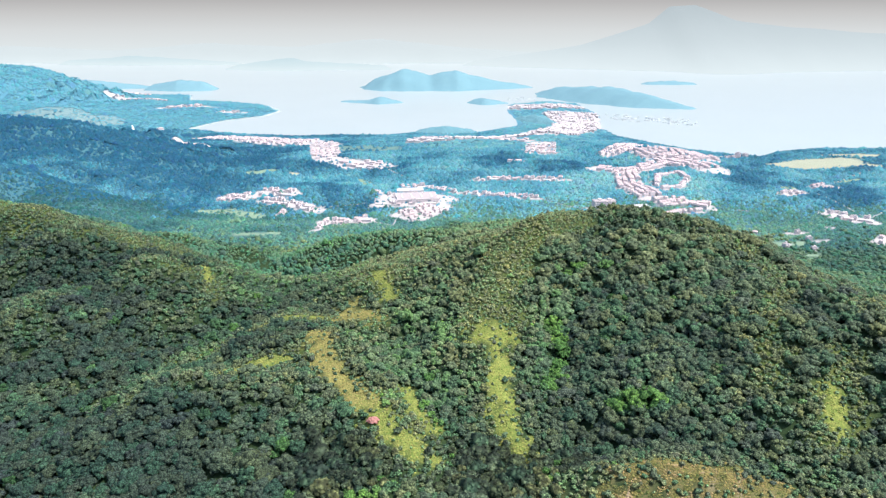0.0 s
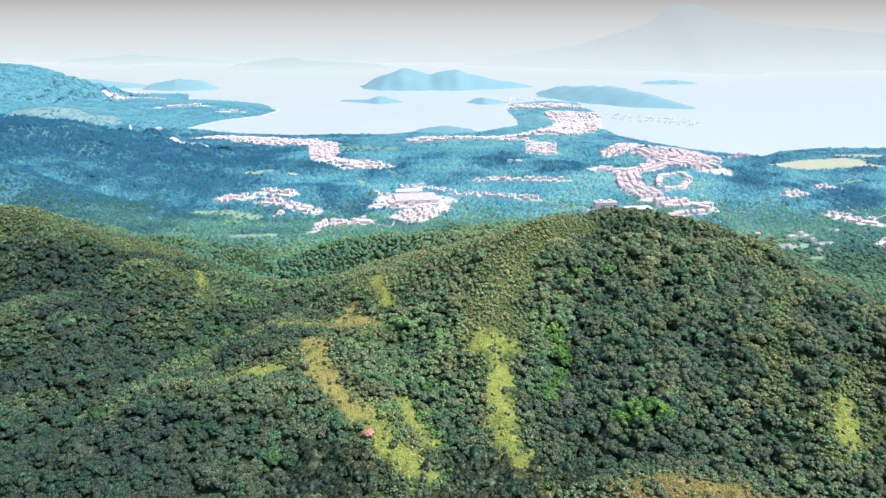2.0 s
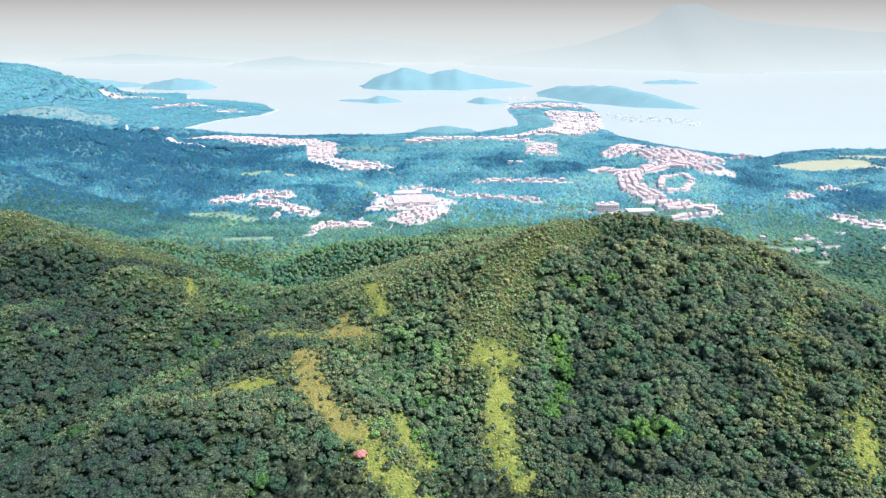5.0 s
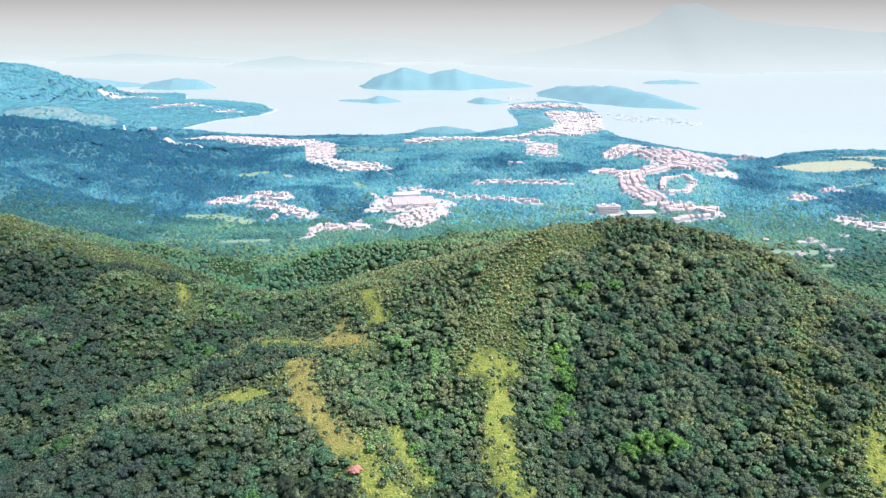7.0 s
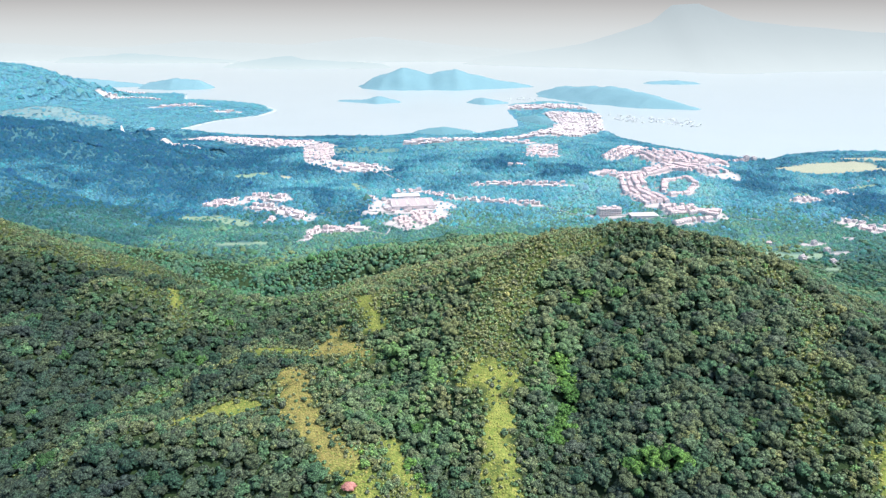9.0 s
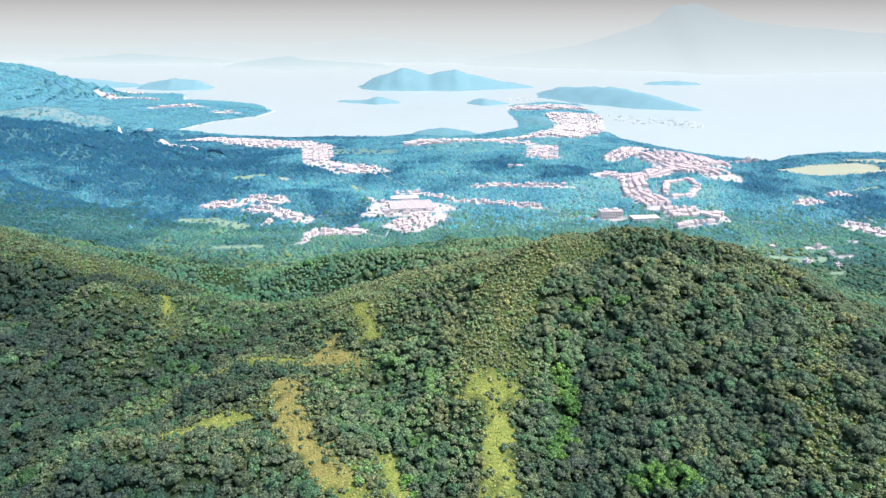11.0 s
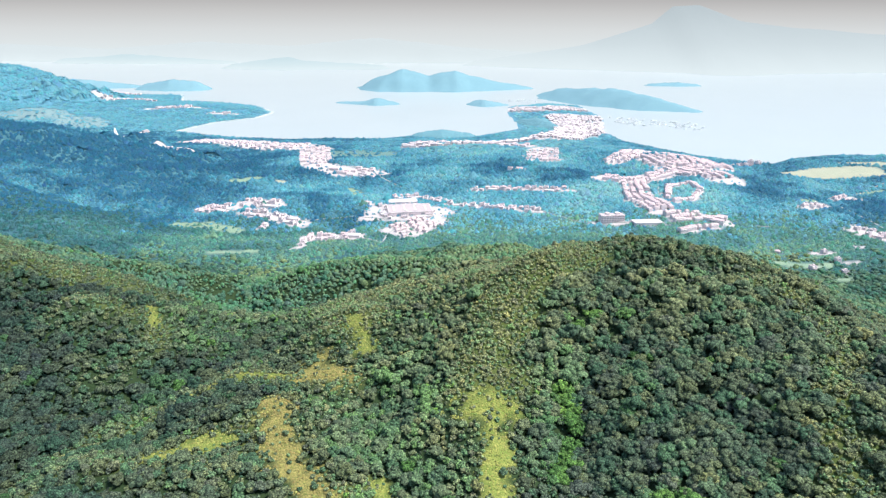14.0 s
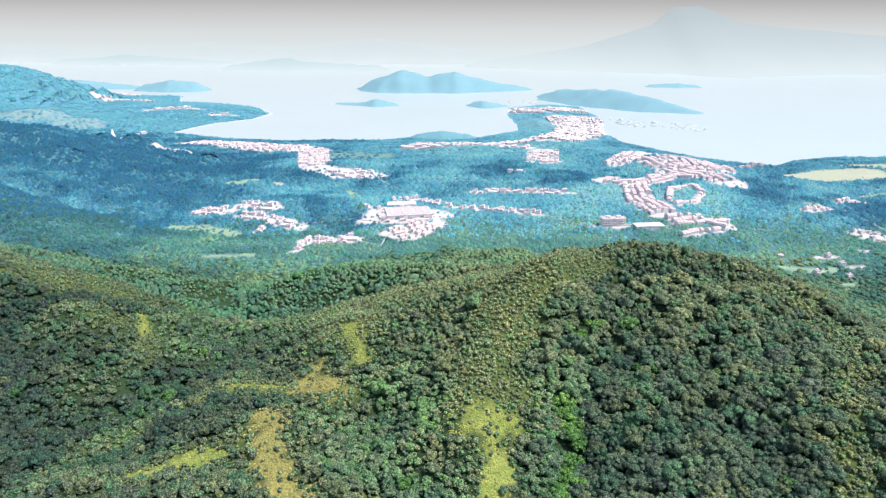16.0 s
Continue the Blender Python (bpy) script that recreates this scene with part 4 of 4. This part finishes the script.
def along(rng, pts, half, gap, rows, fill=0.85, jitter=0.25):
    """Spots in rows along a line of stations, facing across it."""
    out, here = [], 0.0
    for a, b in zip(pts, pts[1:]):
        n = math.dist(a, b)
        ang = math.atan2(b[1] - a[1], b[0] - a[0])
        while here < n:
            for r in range(rows):
                if rng.uniform() < fill:
                    off = (r - (rows - 1) / 2) * (2 * half / max(rows, 1)) + rng.normal(0, jitter * 3)
                    s = here + rng.normal(0, jitter * gap)
                    x, y = a[0] + math.cos(ang) * s - math.sin(ang) * off, a[1] + math.sin(ang) * s + math.cos(ang) * off
                    out.append((x, y, (ang if abs(ang) < 1.57 else ang + math.pi) + rng.normal(0, 0.12), rng.uniform(0.52, 0.80)))
            here += gap
        here -= n
    return out


hr = np.random.default_rng(21)


def village(lines, group, gap, rows, mix, fill=0.85, jitter=0.25):
    """Shares the spots along the lines between kinds of houses."""
    all_spots = []
    for pts, half in lines:
        r = rows if rows else max(1, round(2 * half / 10))
        all_spots += along(hr, pts, half, gap, r, fill, jitter)
    all_spots = [q for q in all_spots if float(inland(np.array([q[0]]), np.array([q[1]]))[0]) > 8]
    share = hr.choice(len(mix), len(all_spots), p=[w for w, _ in mix])
    for k, (_, maker) in enumerate(mix):
        got = [q for q, c in zip(all_spots, share) if c == k]
        if got:
            settle(maker, got)
    return len(all_spots)


near_mix = lambda g: [(0.55, lambda: flat_house("pale village house with flat roof and balcony", g)), (0.25, lambda: roofed_house("pinkish villa with hipped tile roof", g)),
                      (0.12, lambda: flat_house("tall pale village house with flat roof", g, 8.5, 8, 3)), (0.08, lambda: shed("long white sheet-roofed shed", g))]
far_mix = lambda g: [(0.6, lambda: flat_house("pale far house with flat roof", g, 13, 11, 2, False)), (0.4, lambda: roofed_house("pinkish far house with tile roof", g, 13, 11, 2, False))]
E = "terraces of the hillside estate"
estate_mix = [(0.8, lambda: terrace("pink and white terraced town houses", E, 3)), (0.2, lambda: terrace("single pale town house in the estate", E, 1))]
village(BUILT[0:6], "", 7.2, 0, near_mix("houses of the valley village"), 0.86)
village([BUILT[6], BUILT[8]], "", 9, 0, near_mix("houses of the lower village"), 0.6)
village([([(-63, 962), (-26, 976), (10, 950)], 12)], "", 9, 2, near_mix("houses of the lower village"), 0.85)
P = "pink rows of the lower village"
village([([(-48, 806), (-30, 816), (-8, 846)], 23)], "", 10.5, 5, [(1.0, lambda: roofed_house("pink tiled house in a close row", P, 9.5, 8, 2, False))], 0.9, 0.16)
village(BUILT[9:11], "", 8, 2, near_mix("houses along the lane"), 0.8)
village([(BUILT[11][0], 24)], "", 12.4, 4, estate_mix, 0.9, 0.05)
village([(BUILT[12][0], 32)], "", 13.0, 5, estate_mix, 0.8, 0.08)
village([(BUILT[13][0], 22)], "", 12.4, 3, estate_mix, 0.92, 0.05)
village([(BUILT[14][0], 20)], "", 12.4, 4, estate_mix, 0.92, 0.05)
village(BUILT[15:18], "", 12.0, 1, estate_mix, 0.97, 0.04)
village([(BUILT[16][0], 22)], "", 12.4, 2, estate_mix, 0.9, 0.05)
village(BUILT[19:22], "", 9.5, 0, far_mix("houses of the shore town"), 0.62, 0.4)
village(BUILT[22:26], "", 11, 0, far_mix("houses behind the beach"), 0.62, 0.35)
FAR_TOWN = Nodes("far_town_render", 0.85, 0.1)
FAR_TOWN.colour(FAR_TOWN.mix(1.0, FAR_TOWN.ramp(FAR_TOWN.island(), [(0.0, (0.38, 0.345, 0.365)), (0.5, (0.45, 0.405, 0.42)), (1.0, (0.52, 0.475, 0.49))]), FAR_TOWN.mix(FAR_TOWN.noise(0.4, 3), (0.85, 0.85, 0.85), (1.05, 1.05, 1.05)), "MULTIPLY"))


def far_town(lines, gap, fill, jitter, name, label):
    """Walls and hipped roofs of many far houses, too small to pick apart."""
    vs, fs, n = [], [], 0
    corners = np.array([(-1, -1), (1, -1), (1, 1), (-1, 1)])
    for pts, half in lines:
        for x, y, turn, k in along(hr, pts, half, gap, max(2, round(2 * half / 10)), fill, jitter):
            if float(inland(np.array([x]), np.array([y]))[0]) < 8:
                continue
            w, d, h, z = hr.uniform(3.5, 6.5), hr.uniform(3.0, 4.5), hr.uniform(3.0, 6.0), float(land(x, y))
            c, sn = math.cos(turn), math.sin(turn)
            for a, z0, b, z1 in ((1.0, z - 3, 1.0, z + h), (1.08, z + h, 0.45, z + h + hr.choice([0.3, 1.6]))):
                low, top = corners * (w * a, d * a), corners * (w * b, d * b if a == 1.0 else d * 0.25)
                flat = np.concatenate([low, top])
                at = np.column_stack([x + flat[:, 0] * c - flat[:, 1] * sn, y + flat[:, 0] * sn + flat[:, 1] * c, [z0] * 4 + [z1] * 4])
                vs.append(at)
                fs += [[n + i, n + (i + 1) % 4, n + 4 + (i + 1) % 4, n + 4 + i] for i in range(4)] + [[n + 4, n + 5, n + 6, n + 7]]
                n += 8
    return tagged(new(name, mesh_from(name, np.concatenate(vs), fs, [FAR_TOWN.mat], None, False)), label, "houses", kind="stuff")


far_town(BUILT[26:29], 12, 0.85, 0.1, "headland_town", "rows of pinkish far houses over the headland")
far_town(BUILT[-1:], 11, 0.8, 0.3, "shore_houses", "band of pale houses behind the beach")
far_town(BUILT[29:36], 15, 0.5, 0.5, "far_shore_houses", "scattered pale houses along the far shore")
village(BUILT[36:-1], "", 11, 0, near_mix("houses on the plain"), 0.7)
settle(lambda: shed("long low white-roofed hall in the village", "halls in the village", 44, 20), [(-50, 935, 0.15, 0.9), (262, 828, 0.1, 0.8)])


def depot(label):
    """A broad flat-roofed hall with a raised edge, rooflights and a loading door."""
    t = new("depot")
    part("wall", boxes((-29, 29, -20, 20, -4, 4.6)), WALL, t)
    part("roof", boxes((-28.5, 28.5, -19.5, 19.5, 4.6, 4.9)), SLAB, t)
    part("parapet", boxes((-29.2, 29.2, -20.2, -19.5, 4.6, 5.4), (-29.2, 29.2, 19.5, 20.2, 4.6, 5.4), (-29.2, -28.5, -19.5, 19.5, 4.6, 5.4), (28.5, 29.2, -19.5, 19.5, 4.6, 5.4)), WALL, t)
    for k in range(4):
        o = part("rooflight", boxes((-1.2, 1.2, -12, 12, 0, 0.5)), METAL, t)
        o.location = (-21 + 14 * k, 0, 4.9)
    for k in range(3):
        o = part("loading_door", boxes((-2.5, 2.5, -0.1, 0.1, 0, 3.6)), GLASS, t)
        o.location = (-16 + 16 * k, -20.05, 0.2)
    return tagged(t, label, "warehouse")


hall = depot("broad pale flat-roofed depot in the valley village")
hall.matrix_world = Matrix.Translation((-38, 884, float(land(-38, 884)))) @ Matrix.Rotation(0.16, 4, "Z")

# a block of flats at the foot of the hill
block = new("apartment_block")
part("wall", boxes((-17, 17, -6, 6, -4, 13)), WALL, block)
part("roof", boxes((-17.4, 17.4, -6.4, 6.4, 13, 13.6)), SLAB, block)
part("stair_hut", boxes((-9, -4, -2, 4, 13.6, 16.4), (5, 11, -2, 4, 13.6, 16.4)), WALL, block)
for s in range(4):
    o = part("balcony", boxes((-16, 16, -1.2, 0, 0, 0.9)), WALL, block)
    o.location = (0, -6, 2.6 + 3.1 * s)
    for k in range(9):
        o = part("window", WINDOW_MESH, GLASS, block)
        o.location, o.scale = (-15 + 3.75 * k, -6.03, 1.7 + 3.1 * s), (1.3, 1, 1.2)
block.matrix_world = Matrix.Translation((222, 845, float(land(222, 845)))) @ Matrix.Rotation(0.08, 4, "Z") @ Matrix.Diagonal((0.9, 0.9, 0.72, 1))
tagged(block, "pale pink four-storey apartment block below the hill", "apartment block")

for k, (x, y, turn, high) in enumerate(((572, 1238, 0.3, 0.6), (592, 1261, 0.2, 0.95), (612, 1272, 0.3, 0.7))):
    m = Matrix.Translation((x, y, float(land(x, y)))) @ Matrix.Rotation(turn, 4, "Z") @ Matrix.Diagonal((0.26, 0.6, high * 0.8, 1))
    tall_block = copy_thing(block, m)
    tall_block.matrix_basis = m
    tagged(tall_block, "white apartment block above the shore", "apartment block", "blocks above the shore")


def ribbon(name, pts, half, mat, label, up=0.35):
    """A road laid on the ground along stations."""
    line = []
    for a, b in zip(pts, pts[1:]):
        n = max(2, int(math.dist(a, b) / 6))
        line += [(a[0] + (b[0] - a[0]) * k / n, a[1] + (b[1] - a[1]) * k / n) for k in range(n)]
    line.append(pts[-1])
    p = np.array(line)
    t = np.gradient(p, axis=0)
    t = t / np.linalg.norm(t, axis=1)[:, None]
    nrm = np.stack([-t[:, 1], t[:, 0]], 1)
    l, r = p + nrm * half, p - nrm * half
    z = np.maximum(land(l[:, 0], l[:, 1]), land(r[:, 0], r[:, 1])) + up
    v = np.concatenate([np.column_stack([l, z]), np.column_stack([r, z]), np.column_stack([l, z - 0.8]), np.column_stack([r, z - 0.8])])
    n = len(p)
    i = np.arange(n - 1)
    f = np.concatenate([np.stack([i + n, i + n + 1, i + 1, i], 1), np.stack([i, i + 1, i + 2 * n + 1, i + 2 * n], 1), np.stack([i + n + 1, i + n, i + 3 * n, i + 3 * n + 1], 1)])
    return tagged(new(name, mesh_from(name, v, f, [mat])), label, "road", kind="structure")


for pts in ROADS:
    ribbon("road", pts, 1.0, TARMAC, "pale narrow lane through the valley")

# ---- boats in the bay ----
HULL = plain("white_hull", (0.62, 0.64, 0.65), 0.4, 0.08, 0.5)


def boat(label, n=12.0):
    t = new("boat")
    bm = bmesh.new()
    a, b = n / 2, n * 0.15
    ring = [(-a, -b), (a * 0.45, -b), (a, 0), (a * 0.45, b), (-a, b)]
    top = [bm.verts.new((p[0], p[1], 1.2)) for p in ring]
    low = [bm.verts.new((p[0] * 0.85, p[1] * 0.6, -0.6)) for p in ring]
    bm.faces.new(top)
    for k in range(5):
        bm.faces.new((low[k], low[(k + 1) % 5], top[(k + 1) % 5], top[k]))
    part("hull", bm, HULL, t)
    part("cabin", boxes((-a * 0.5, a * 0.2, -b * 0.7, b * 0.7, 1.2, 2.8)), HULL, t)
    part("mast", boxes((-0.1, 0.1, -0.1, 0.1, 2.8, 8.5)), HULL, t)
    return tagged(t, label, "boat", "boats moored in the bay")


bay = []
while len(bay) < 80:
    x, y = hr.uniform(495, 700), hr.uniform(1640, 1980)
    if abs((x - 495) * 0.55 + (y - 1900)) < 75 and float(inland(np.array([x]), np.array([y]))[0]) < -14:
        bay.append((x, y, hr.normal(0.4, 0.3), hr.uniform(0.7, 1.4)))
for k in range(18):
    bay.append((hr.uniform(240, 340), hr.uniform(2360, 2460), hr.normal(0.4, 0.3), hr.uniform(0.7, 1.2)))
proto = boat("white motor boat moored in the bay")
for k, (x, y, a, sc) in enumerate(bay):
    m = Matrix.Translation((x, y, 0.1)) @ Matrix.Rotation(a, 4, "Z") @ Matrix.Scale(sc, 4)
    t = proto if k == 0 else copy_thing(proto, m)
    t.matrix_basis = m

# a white monument on the far slope
tower = new("monument")
bm = bmesh.new()
for k in range(5):
    s = 1 - k * 0.17
    box(bm, -5 * s, 5 * s, -4 * s, 4 * s, -3 + k * 5.2 if k else -6, 2.4 + k * 5.2)
part("tower", bm, plain("white_stone", (0.82, 0.82, 0.82), 0.6, 0.06, 0.3), tower)
tower.matrix_world = Matrix.Translation((-712, 1462, float(land(-712, 1462)) + 6)) @ Matrix.Rotation(0.9, 4, "Z") @ Matrix.Diagonal((0.8, 0.8, 0.68, 1))
tagged(tower, "tall white tapering tower among trees", "tower")
